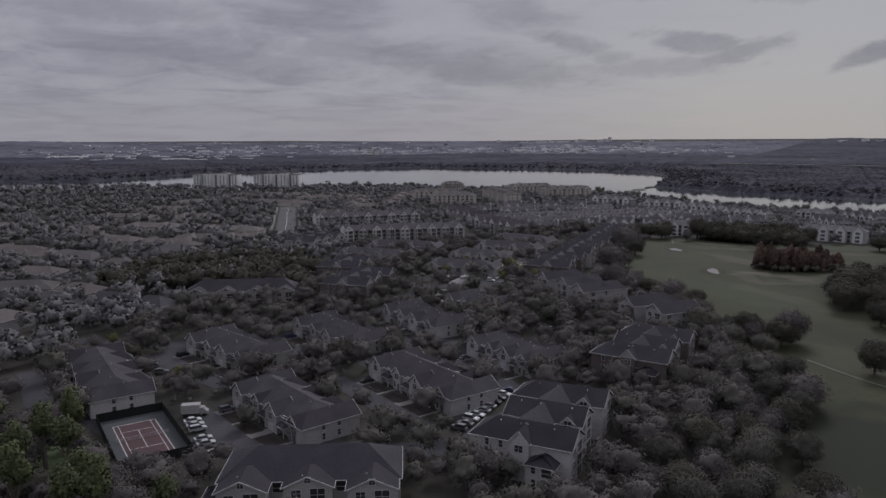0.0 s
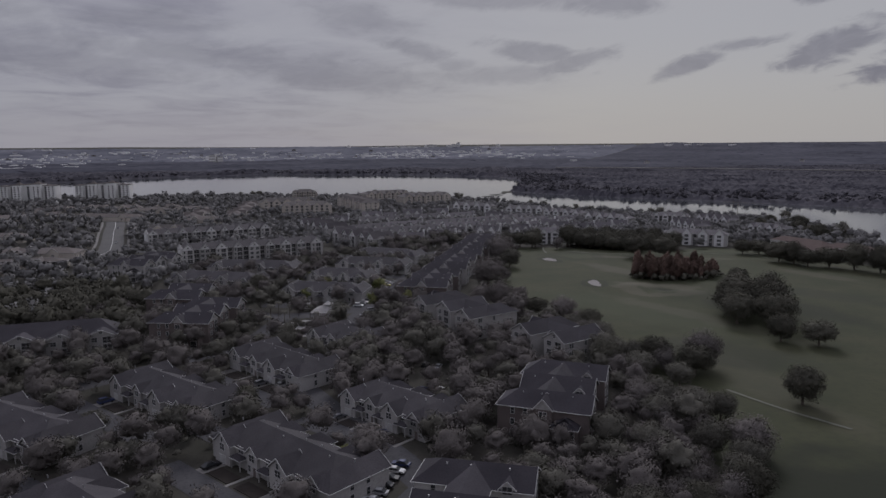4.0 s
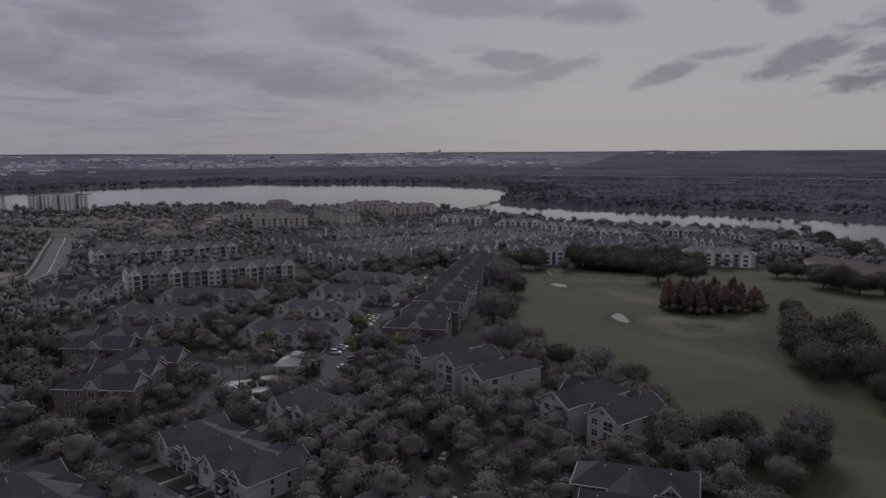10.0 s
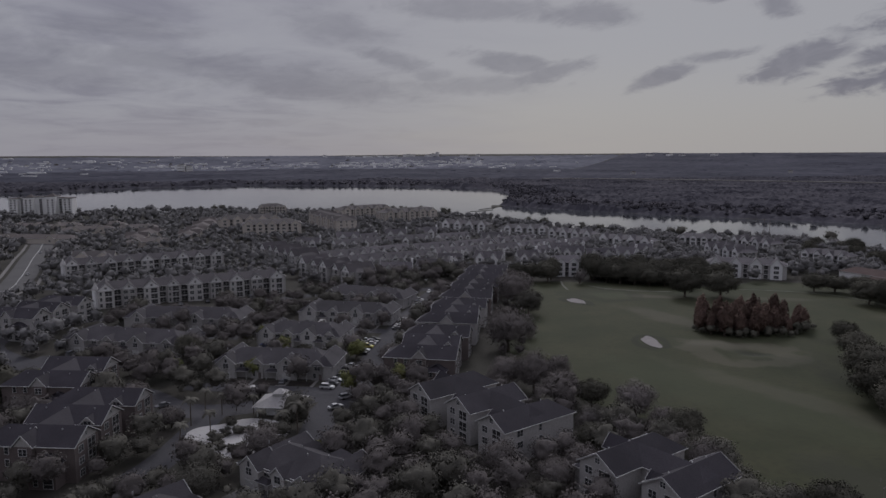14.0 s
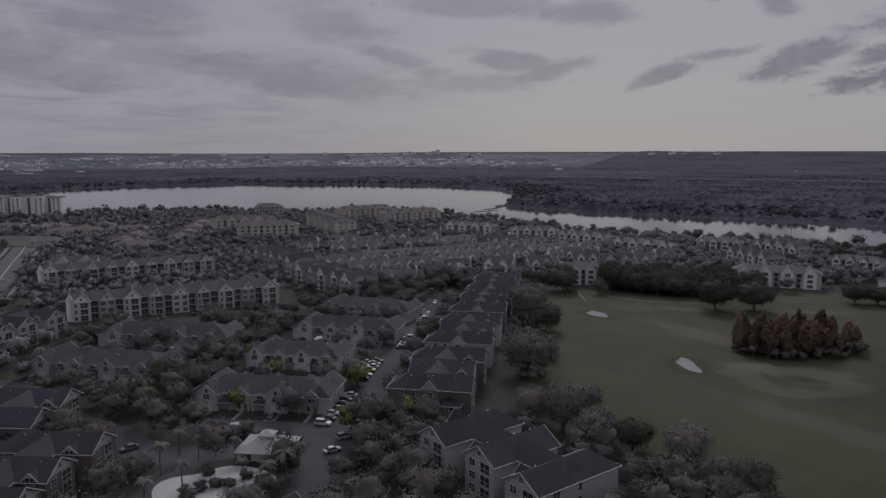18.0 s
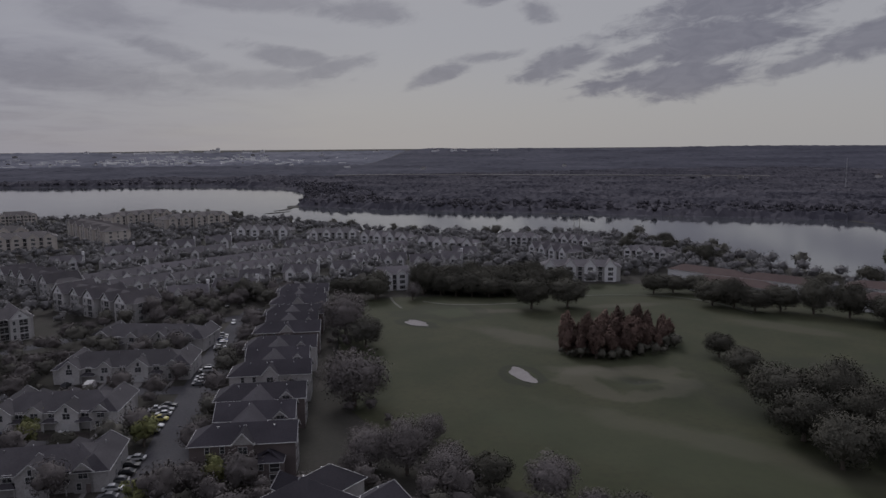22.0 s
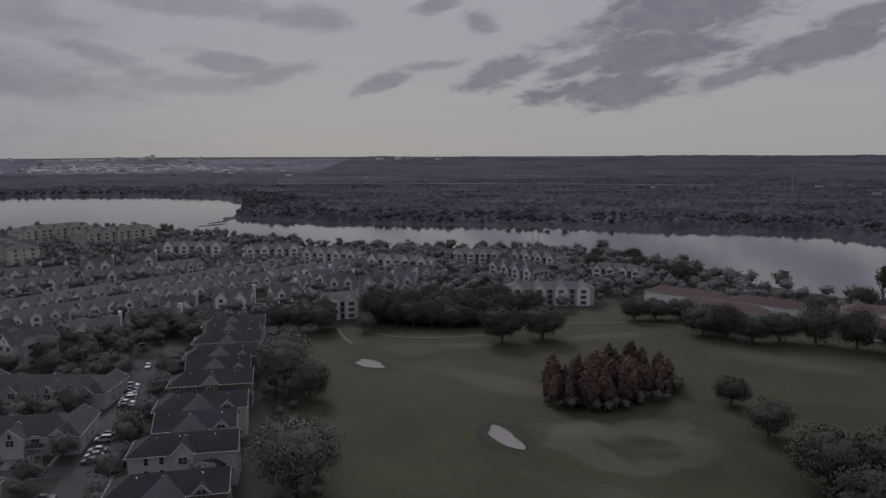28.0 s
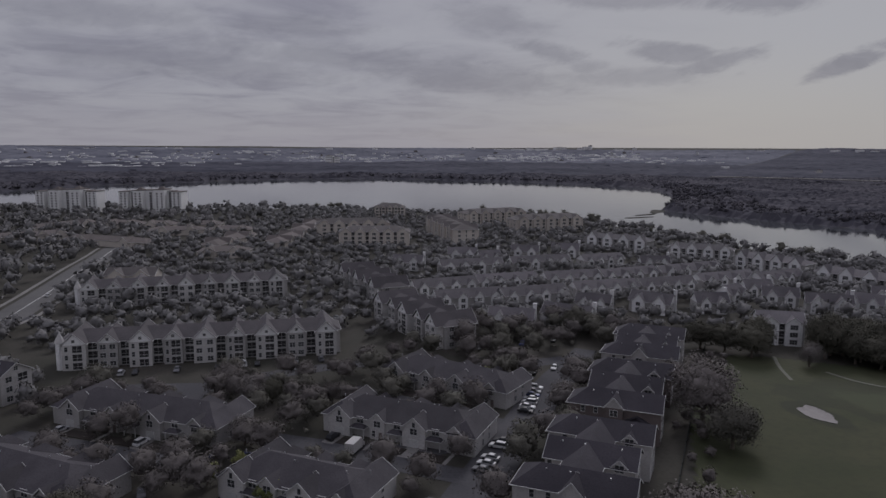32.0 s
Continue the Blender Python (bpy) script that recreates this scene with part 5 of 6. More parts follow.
# trees on and round the golf course
for x, y, s, k in [(126, 486, 1.75, "oak_d"), (127, 469, 1.4, "oak_e"), (98, 414, 1.8, "oak_d"), (221, 487, 1.75, "oak"), (238, 481, 1.8, "oak"), (230, 388, 1.05, "oak"),
                   (215, 367, 1.25, "oak_b"), (198, 342, 1.8, "oak"), (205, 330, 1.85, "oak_b"), (186, 327, 1.7, "oak"), (197, 316, 1.85, "oak_b"), (190, 304, 1.7, "oak"),
                   (178, 312, 1.5, "oak_b"), (188, 276, 1.2, "oak"), (178, 284, 1.15, "oak_b"), (84, 373, 1.1, "oak_d"), (90, 365, 1.2, "oak_d"), (97, 358, 1.1, "oak_c"),
                   (79, 369, 1.0, "oak_c"), (93, 352, 1.1, "oak_d"), (102, 348, 1.0, "oak"), (184, 537, 1.05, "bare"), (140, 224, 1.2, "oak_b"), (131, 262, 1.15, "oak_d"),
                   (118, 270, 1.1, "oak"), (124, 255, 1.2, "oak"), (110, 336, 1.05, "oak_d"), (104, 378, 0.95, "oak_c"), (113, 430, 0.8, "bare")]:
    plant(k, x, y, s, golf_z(x, y) - 0.1, "trees on the golf course")
for x, y in [(162, 556), (174, 556), (169, 549), (155, 562), (196, 548), (203, 541), (208, 534), (214, 528), (220, 521), (228, 518), (236, 517), (200, 552), (212, 540), (224, 530),
             (297, 482), (306, 477), (315, 470), (298, 446), (302, 437), (304, 427), (314, 421), (322, 410), (328, 397), (325, 377), (320, 364), (312, 452), (334, 385)]:
    plant(TREE_RNG.choice(["oak", "oak_b", "oak"]), x, y, TREE_RNG.uniform(1.25, 1.65), 0.1, "trees on the golf course")
for x, y in scatter([(196, 560), (206, 540), (236, 522), (262, 512), (272, 528), (240, 552), (212, 566)], 20, 33, 7.5):
    plant(TREE_RNG.choice(["oak", "oak_b"]), x, y, TREE_RNG.uniform(1.2, 1.5), 0.1, "trees on the golf course")
for x, y in [(431, 608), (418, 618), (424, 590), (403, 548), (400, 534), (406, 524), (376, 436), (404, 430), (412, 424), (395, 600), (412, 575), (438, 600)]:
    plant(TREE_RNG.choice(["oak_b", "oak", "pine"]), x, y, TREE_RNG.uniform(1.0, 1.35))
for x, y in scatter(blob_ring(209, 417, 25, 11, -8, 0.05, 30, 2), 56, 31, 2.9, False):
    plant("cypress", x, y, TREE_RNG.choice([0.6, 0.75, 0.85, 0.95, 1.0, 1.25]), 0.3, "rust-coloured cypresses on the golf course")


# ---- cars ----
def paint_of(name, c, metal=0.2):
    return material(name, c, tuple(v * 0.9 for v in c), 0.5, 3.0, 0.55, metal=metal * 0.5, coat=0.0, glossy=0.3)


PAINTS = {"white": paint_of("white_car_paint", (0.55, 0.55, 0.55), 0.0), "silver": paint_of("silver_car_paint", (0.42, 0.42, 0.43), 0.5), "black": paint_of("black_car_paint", (0.025, 0.025, 0.028)),
          "dark_blue": paint_of("dark_blue_car_paint", (0.035, 0.045, 0.11)), "grey": paint_of("grey_car_paint", (0.14, 0.14, 0.15), 0.4),
          "yellow": paint_of("yellow_car_paint", (0.42, 0.38, 0.10), 0.0)}
CARS = {}
CAR_RNG = random.Random(5)


def car(x, y, deg, colour="", body=""):
    """A parked car; x forward. Built once for each colour and body."""
    colour = colour or CAR_RNG.choice(["white", "white", "silver", "silver", "grey", "black", "black", "dark_blue", "grey"])
    body = body or CAR_RNG.choice(["sedan", "sedan", "suv"])
    m = at(x, y, deg + CAR_RNG.uniform(-2, 2), 0.11)
    OBST.append(([(x - 2.5, y - 2.5), (x + 2.5, y - 2.5), (x + 2.5, y + 2.5), (x - 2.5, y + 2.5)], 1.0))
    if (colour, body) in CARS:
        return copy_thing(CARS[(colour, body)], m)
    word = colour.replace("_", " ")
    kind = {"sedan": "saloon car", "suv": "sport utility car", "pickup": "pickup truck"}[body]
    ob = thing("car", m, "%s %s parked on the asphalt" % (word, kind), "car", "parked cars")
    h = {"sedan": 0.88, "suv": 1.05, "pickup": 1.05}[body]
    top = {"sedan": 1.42, "suv": 1.75, "pickup": 1.75}[body]
    b = Build()
    prof = [(-2.35, 0.35), (-2.35, h - 0.05), (-2.2, h), (1.1, h + 0.02), (2.2, h - 0.14), (2.38, h - 0.35), (2.38, 0.35)]
    b.solid([(px, -0.9, pz) for px, pz in prof], [(px, 0.9, pz) for px, pz in prof])
    lo = {"sedan": [(-1.9, 1.15), (-1.15, 0.35)], "suv": [(-2.25, 1.15), (-1.95, 0.4)], "pickup": [(-0.7, 1.2), (-0.5, 0.5)]}[body]
    (r0, f0), (r1, f1) = lo
    cab = [[(r0, -0.86, h), (f0, -0.86, h), (f0, 0.86, h), (r0, 0.86, h)], [(r1, -0.66, top), (f1, -0.66, top), (f1, 0.66, top), (r1, 0.66, top)]]
    roof = [[(r1 - 0.02, -0.68, top - 0.02), (f1 + 0.02, -0.68, top - 0.02), (f1 + 0.02, 0.68, top - 0.02), (r1 - 0.02, 0.68, top - 0.02)],
            [(r1 + 0.1, -0.58, top + 0.06), (f1 - 0.1, -0.58, top + 0.06), (f1 - 0.1, 0.58, top + 0.06), (r1 + 0.1, 0.58, top + 0.06)]]
    if body == "pickup":
        for s in (-1, 1):
            b.box(-2.3, -0.75, s * 0.88 - 0.05, s * 0.88 + 0.05, h, h + 0.25)
        b.box(-2.33, -2.25, -0.9, 0.9, h, h + 0.25)
    part("body", b, PAINTS[colour], ob)
    g = Build()
    g.solid(*cab)
    part("glasshouse", g, M["glass"], ob, "dark tinted windows")
    r = Build()
    r.solid(*roof)
    part("car_roof", r, PAINTS[colour], ob)
    w = Build()
    w.tube((0, -0.12, 0), (0, 0.12, 0), 0.33, 0.33, 10)
    w = w.mesh("wheel", [M["rubber"]])
    for px in (-1.4, 1.45):
        for py in (-0.82, 0.82):
            part("wheel", w, None, ob).matrix_basis = pose(px, py, 0.33)
    CARS[(colour, body)] = ob
    return ob


def car_line(p, q, n, face, skip=0.2, seed=0):
    """Cars side by side from p to q."""
    rng = random.Random(seed + 3)
    for i in range(n):
        if rng.random() < skip:
            continue
        t = i / max(1, n - 1)
        car(p[0] + (q[0] - p[0]) * t, p[1] + (q[1] - p[1]) * t, face + 180 * (rng.random() < 0.4))


car_line((4, 182), (20, 211), 10, -28, 0.05, 1)
car_line((-69, 188), (-57, 167), 8, 30, 0.1, 2)
car_line((-101, 199), (-90, 203), 3, 100, 0.2, 3)
car_line((62, 458), (70, 478), 7, -24, 0.1, 4)
car_line((78, 496), (84, 516), 7, -24, 0.05, 5)
car_line((42, 423), (43.6, 427), 2, -24, 0.0, 6)
car(45.6, 431.5, -24, "yellow", "pickup")
car_line((47.2, 435.5), (50, 442), 3, -24, 0.0, 6)
car_line((26, 385), (36, 407), 7, -24, 0.1, 7)
car_line((27, 366), (31, 374), 2, 20, 0, 8)
car_line((12, 381), (18, 375), 3, 60, 0, 9)
car_line((-32, 436), (-14, 448), 7, 110, 0.2, 10)
car_line((-10, 470), (18, 462), 5, 70, 0.5, 11)
car_line((86, 532), (102, 542), 3, 70, 0, 12)
car_line((70, 562), (100, 572), 8, 70, 0.3, 13)
car_line((-66, 530), (16, 549), 20, 102, 0.55, 14)
car_line((-20, 300), (-8, 276), 5, 40, 0.4, 15)
car_line((34, 262), (50, 258), 4, 40, 0.2, 16)
car_line((40, 286), (56, 276), 5, 60, 0.3, 17)
car_line((-110, 246), (-94, 230), 4, 20, 0.4, 18)
car_line((-24, 380), (-16, 362), 4, 30, 0.3, 19)
car_line((10, 612), (30, 618), 4, 80, 0.2, 20)
for ring in DRIVES:
    (x0, y0), (x1, y1), (x2, y2), (x3, y3) = ring
    if math.dist(ring[0], ring[1]) > 2 and CAR_RNG.random() < 0.62:
        car((x0 + x1 + x2 + x3) / 4, (y0 + y1 + y2 + y3) / 4, math.degrees(math.atan2(y2 - y1, x2 - x1)))
car(46, 440, 160, "white", "pickup")
for t in (0.2, 0.45):
    line = ROADS["main_road"][0]
    p = line[int(t * len(line))]
    car(p.x + 3, p.y, 100)


def box_truck(x, y, deg):
    ob = thing("box_truck", at(x, y, deg, 0.11), "white box truck parked beside the tennis court", "truck")
    b = Build()
    b.box(-3.6, 1.4, -1.2, 1.2, 0.9, 3.4)
    part("cargo_box", b, M["siding"], ob)
    b = Build()
    prof = [(1.5, 0.5), (1.5, 2.5), (2.4, 2.5), (3.0, 1.6), (3.5, 1.4), (3.5, 0.5)]
    b.solid([(px, -1.05, pz) for px, pz in prof], [(px, 1.05, pz) for px, pz in prof])
    part("cab", b, M["siding"], ob)
    b = Build()
    b.box(-3.6, 1.5, -1.0, 1.0, 0.55, 0.9)
    part("chassis", b, M["rubber"], ob)
    w = Build()
    w.tube((0, -0.15, 0), (0, 0.15, 0), 0.45, 0.45, 10)
    w = w.mesh("wheel", [M["rubber"]])
    for px in (-2.3, 2.5):
        for py in (-0.95, 0.95):
            part("wheel", w, None, ob).matrix_basis = pose(px, py, 0.45)


box_truck(-70, 193, 10)
box_truck(2, 383, 10)
box_truck(31, 470, 70)

for x, y in ((-24, 411), (3, 404), (15, 443), (39, 415), (33, 377), (50, 381), (13, 430), (69, 517), (40, 420)):
    plant("young", x, y, TREE_RNG.uniform(1.15, 1.6))

# ---- tennis court ----
def tennis_court():
    m = at(-78.5, 177.5, -57)
    ob = thing("tennis_court", m, "red tennis court with grey surround and dark fence", "tennis court")
    b = Build()
    b.box(-17.5, 17.5, -8.6, 8.6, 0, 0.12)
    part("surround", b, M["court2"], ob)
    b = Build()
    b.box(-11.9, 11.9, -5.5, 5.5, 0.12, 0.135)
    part("playing_surface", b, M["court"], ob, "dull red playing surface")
    for x0, x1, y0, y1 in ((-11.9, 11.9, -5.5, -5.3), (-11.9, 11.9, 5.3, 5.5), (-11.9, 11.9, -4.2, -4.05), (-11.9, 11.9, 4.05, 4.2), (-11.9, -11.7, -5.5, 5.5), (11.7, 11.9, -5.5, 5.5),
                           (-6.4, -6.25, -4.1, 4.1), (6.25, 6.4, -4.1, 4.1), (-6.4, 6.4, -0.08, 0.08)):
        b = Build()
        b.box(x0, x1, y0, y1, 0.135, 0.142)
        part("court_line", b, M["paint"], ob)
    b = Build()
    for k in range(8):
        b.box(-0.012, 0.012, -6.3, 6.3, 0.22 + k * 0.11, 0.235 + k * 0.11)
    b.box(-0.025, 0.025, -6.3, 6.3, 1.03, 1.08)
    for y in (-6.35, 6.35):
        b.tube((0, y, 0.1), (0, y, 1.15), 0.05, 0.05, 6)
    part("net", b, M["metal"], ob)
    for p, q in (((-17.5, -8.6), (17.5, -8.6)), ((-17.5, 8.6), (17.5, 8.6)), ((-17.5, -8.6), (-17.5, 8.6)), ((17.5, -8.6), (17.5, 8.6))):
        b = Build()
        b.beam((*p, 1.35), (*q, 1.35), 0.05, 2.5)
        part("fence_panel", b, M["fence"], ob, "dark green windscreen fence")
        n = int(math.dist(p, q) / 3.5)
        for i in range(n + 1):
            c = Build()
            t = i / n
            c.tube((p[0] + (q[0] - p[0]) * t, p[1] + (q[1] - p[1]) * t, 0), (p[0] + (q[0] - p[0]) * t, p[1] + (q[1] - p[1]) * t, 3.0), 0.06, 0.06, 6)
            part("fence_post", c, M["fence"], ob)
    foot(m, -18, 18, -9, 9, 4.0)


tennis_court()
b = Build()
disc(b, blob_ring(-96, 168, 8, 26, 28, 0.1, 30, 9), 0.03)
sheet("lawn", b, M["green"], "short green lawn beside the tennis court", "lawn")

# ---- pool and pavilion ----
def pool_area():
    ring = blob_ring(-1, 350, 12, 15, 20, 0.12, 36, 4)
    OBST.append((ring, 1.0))
    OBST.append(([(4, 358), (18, 358), (18, 376), (4, 376)], 1.5))
    b = Build()
    b.solid([(x, y, 0.02) for x, y in ring], [(x, y, 0.16) for x, y in ring])
    sheet("pool_deck", b, M["deck"], "pale concrete deck round the pool", "pavement")
    ring = blob_ring(5, 345, 3.2, 5.0, 20, 0.16, 30, 6)
    b = Build()
    b.solid([(x, y, 0.16) for x, y in ring], [(x, y, 0.19) for x, y in ring])
    sheet("pool", b, M["pool"], "irregular swimming pool with grey-blue water", "pool")
    ob = thing("pool_pavilion", at(11, 367, -20), "open pavilion with pale grey hipped metal roof", "pavilion")
    Wb, Rb, Tb = Build(), Build(), Build()
    roof_block(Wb, Rb, Tb, -6, 6, -5, 5, 3.4, 6.0, "x", "hh", 0.8, wall=False)
    part("roof", Rb, M["siding"], ob, "pale metal roof")
    Rc, Wc, Tc = Build(), Build(), Build()
    roof_block(Wc, Rc, Tc, -1.6, 1.6, -1.6, 1.6, 6.3, 7.4, "x", "hh", 0.4, z0=5.2)
    part("cupola", Wc, M["trim"], ob)
    part("cupola_roof", Rc, M["siding"], ob)
    part("fascia", Tb, M["trim"], ob)
    b = Build()
    b.box(-3.5, 3.5, -3, 3, 0, 3.4)
    part("wall", b, M["siding2"], ob)
    for x in (-5.6, 0, 5.6):
        for y in (-4.6, 4.6):
            b = Build()
            b.box(x - 0.15, x + 0.15, y - 0.15, y + 0.15, 0, 3.4)
            part("column", b, M["trim"], ob)
    ob = thing("gazebo", at(-10, 337, 20), "small square pavilion with grey roof near the pool", "pavilion")
    Wb, Rb, Tb = Build(), Build(), Build()
    roof_block(Wb, Rb, Tb, -2.6, 2.6, -2.6, 2.6, 2.8, 4.4, "x", "hh", 0.4, wall=False)
    part("roof", Rb, M["roof2"], ob)
    for x in (-2.3, 2.3):
        for y in (-2.3, 2.3):
            b = Build()
            b.box(x - 0.1, x + 0.1, y - 0.1, y + 0.1, 0, 2.8)
            part("column", b, M["trim"], ob)
    for x, y in ((-8, 341), (-5, 343), (14, 359), (17, 361), (-3, 360), (6, 356), (9, 352), (2, 333), (6, 335), (-4, 352), (-1, 353), (2, 352.5), (-6, 348), (-7, 350), (-2, 341), (0, 340), (10, 341)):
        plant("shrub", x, y, 1.2)


pool_area()
PALM = {}


def palm(x, y, s=1.0):
    m = at(x, y, TREE_RNG.uniform(0, 360)) @ Matrix.Diagonal((s, s, s, 1))
    if PALM:
        return copy_thing(PALM["palm"], m @ Matrix.Diagonal((*PALM["palm"].scale, 1)).inverted())
    ob = thing("palm_tree", m, "palm with a slim trunk and arching fronds", "palm", "palms round the pool")
    b = Build()
    for i in range(5):
        b.tube((0.06 * i * i / 4, 0, i * 1.6), (0.06 * (i + 1) ** 2 / 4, 0, (i + 1) * 1.6), 0.2 - 0.012 * i, 0.19 - 0.012 * i, 7)
    part("trunk", b, M["bark"], ob)
    for k in range(14):
        b = Build()
        a = 6.283 * k / 14 + TREE_RNG.uniform(-0.2, 0.2)
        rise = TREE_RNG.uniform(0.2, 1.3)
        pts = [Vector((0.35 + math.cos(a) * 2.6 * t, math.sin(a) * 2.6 * t, 8 + rise * t * 1.6 - 2.4 * t * t)) for t in (0, 0.25, 0.5, 0.75, 1.0)]
        side = Vector((-math.sin(a), math.cos(a), 0))
        for i, (p, q) in enumerate(zip(pts, pts[1:])):
            w0, w1 = (0.12, 0.5, 0.55, 0.4, 0.05)[i], (0.12, 0.5, 0.55, 0.4, 0.05)[i + 1]
            for sgn in (-1, 1):
                dz = Vector((0, 0, -0.22))
                b.face(p, q, q + side * sgn * w1 + dz * w1, p + side * sgn * w0 + dz * w0)
        part("frond", b, M["oak"], ob)
    PALM["palm"] = ob
    return ob


for x, y in ((3, 367), (-6, 369), (-11, 373), (5, 354), (15, 349), (11, 346), (-2, 371), (-14, 362), (-8, 352), (4, 338), (18, 357), (-15, 345)):
    palm(x, y, TREE_RNG.uniform(0.7, 1.1))
for x, y in ((388, 628), (392, 622), (401, 606), (384, 634), (360, 660), (345, 690)):
    palm(x, y, 0.85)

# ---- clubhouse with its cupola ----
def clubhouse():
    ob = thing("clubhouse", at(-140, 318, -20), "pale clubhouse with grey roofs and a white cupola", "clubhouse")
    Wb, Tb = Build(), Build()
    Rs = [Build() for _ in range(3)]
    roof_block(Wb, Rs[0], Tb, -20, -2, -7, 7, 5, 8.5, "x", "gh")
    roof_block(Wb, Rs[1], Tb, 2, 20, -6, 6, 5, 8.5, "x", "hh")
    roof_block(Wb, Rs[2], Tb, -4, 5, -4, 4, 4, 6, "x", "gg")
    part("wall", Wb, M["siding2"], ob)
    for r in Rs:
        part("roof", r, M["roof2"], ob)
    part("fascia", Tb, M["trim"], ob)
    b = Build()
    b.box(-2, 2, -2, 2, 0, 9.5)
    part("cupola", b, M["white"], ob, "white square cupola")
    Wc, Rc, Tc = Build(), Build(), Build()
    roof_block(Wc, Rc, Tc, -2, 2, -2, 2, 9.5, 11.5, "x", "hh", 0.4, wall=False)
    part("cupola_roof", Rc, M["roof_tan"], ob)
    for i in range(6):
        put_window(ob, "d", -17 + i * 6.6, -7 if i < 3 else -6, 2.2)


clubhouse()

# ---- fence on the course edge, far shore ----
fence_a, fence_b = Vector((96, 427, 0.1)), Vector((159, 567, 0.1))
ob = thing("boundary_fence", at(0, 0), "low dark fence running along the edge of the fairway", "fence")
for k in range(22):
    p, q = fence_a.lerp(fence_b, k / 22), fence_a.lerp(fence_b, (k + 1) / 22)
    b = Build()
    b.beam(p + Vector((0, 0, 0.55)), q + Vector((0, 0, 0.55)), 0.22, 0.9)
    part("fence_panel", b, M["fence"], ob)
    b = Build()
    b.tube(p, p + Vector((0, 0, 1.3)), 0.12, 0.1, 6)
    part("post", b, M["fence"], ob)
for k, (x, y) in enumerate(((446, 716), (448, 711))):
    ob = thing("dead_trunk", at(x - 2, y - 2), "tall bare dead trunk on the lake shore", "tree")
    b = Build()
    b.tube((0, 0, -1), (0.3, 0, 17), 0.35, 0.1, 6)
    b.tube((0.2, 0, 11), (1.4, 0, 13.5), 0.12, 0.04, 5)
    part("trunk", b, M["bark"], ob)
ob = thing("radio_mast", at(1229, 925), "thin grey radio mast above the woods", "mast")
b = Build()
b.tube((0, 0, 0), (0, 0, 55), 0.9, 0.4, 6)
part("lattice", b, M["metal"], ob)


# ---- far town ----
def far_block(x, y, w, d, h, mat="white", label="small pale building among far woods", name="far_building", floors=1):
    z = float(land(x, y))
    ob = thing(name, at(x, y, FAR_RNG.uniform(-25, 25), z - 0.5), label, "building", "far town buildings")
    b = Build()
    b.box(-w / 2, w / 2, -d / 2, d / 2, 0, h)
    part("wall", b, M[mat], ob)
    b = Build()
    b.box(-w / 2 - 0.4, w / 2 + 0.4, -d / 2 - 0.4, d / 2 + 0.4, h, h + 1.2)
    b.box(-w / 6, w / 6, -d / 6, d / 6, h + 1.2, h + 3)
    part("roof", b, M["roof_tan" if h < 20 else "concrete"], ob)
    # skyline window bands in a siding colour, paled for haze
    for i in range(floors if h > 18 else 0):
        b = Build()
        zz = h * (i + 0.5) / floors
        b.box(-w / 2 + 1, w / 2 - 1, -d / 2 - 0.15, -d / 2 + 0.1, zz - h / floors * 0.2, zz + h / floors * 0.2)
        part("window_band", b, M["siding"], ob)


FAR_RNG = random.Random(12)
for i in range(60):
    a = FAR_RNG.uniform(-0.62, 0.38)
    r = FAR_RNG.uniform(3350, 4300)
    if abs(a) < 1:
        far_block(r * math.sin(a), 150 + r * math.cos(a), FAR_RNG.uniform(5, 17) * r / 3000, 12, FAR_RNG.uniform(6.5, 8) * r / 2600, FAR_RNG.choice(["white", "white", "siding2", "concrete"]))
for a, r in ((0.69, 2900), (0.86, 1750), (0.9, 1780), (1.05, 1900), (1.1, 1600), (1.13, 1650), (0.5, 2600)):
    far_block(r * math.sin(a), 150 + r * math.cos(a), FAR_RNG.uniform(9, 15), 12, FAR_RNG.uniform(10.5, 11.5), "condo")
# the skyline, its walls coloured white to stand in for haze
for a, w, h in ((0.228, 36, 46), (0.234, 24, 64), (0.222, 50, 34), (0.195, 90, 40), (0.17, 110, 26), (0.155, 40, 30), (0.14, 90, 24), (0.115, 60, 22), (0.08, 24, 34), (-0.104, 36, 62), (-0.096, 30, 50),
                (0.27, 60, 26), (0.29, 26, 40), (0.52, 50, 30), (0.545, 40, 34), (0.56, 30, 24), (0.60, 40, 30), (0.44, 30, 22), (-0.05, 30, 24), (-0.3, 50, 24), (-0.4, 60, 20)):
    r = 4500 if a > -0.08 or a < -0.2 else 3200
    far_block(r * math.sin(a), 150 + r * math.cos(a), w * 0.8, 30, h * 0.52, "white", "city tower on the skyline, whitened for haze", "skyline_tower", 3)
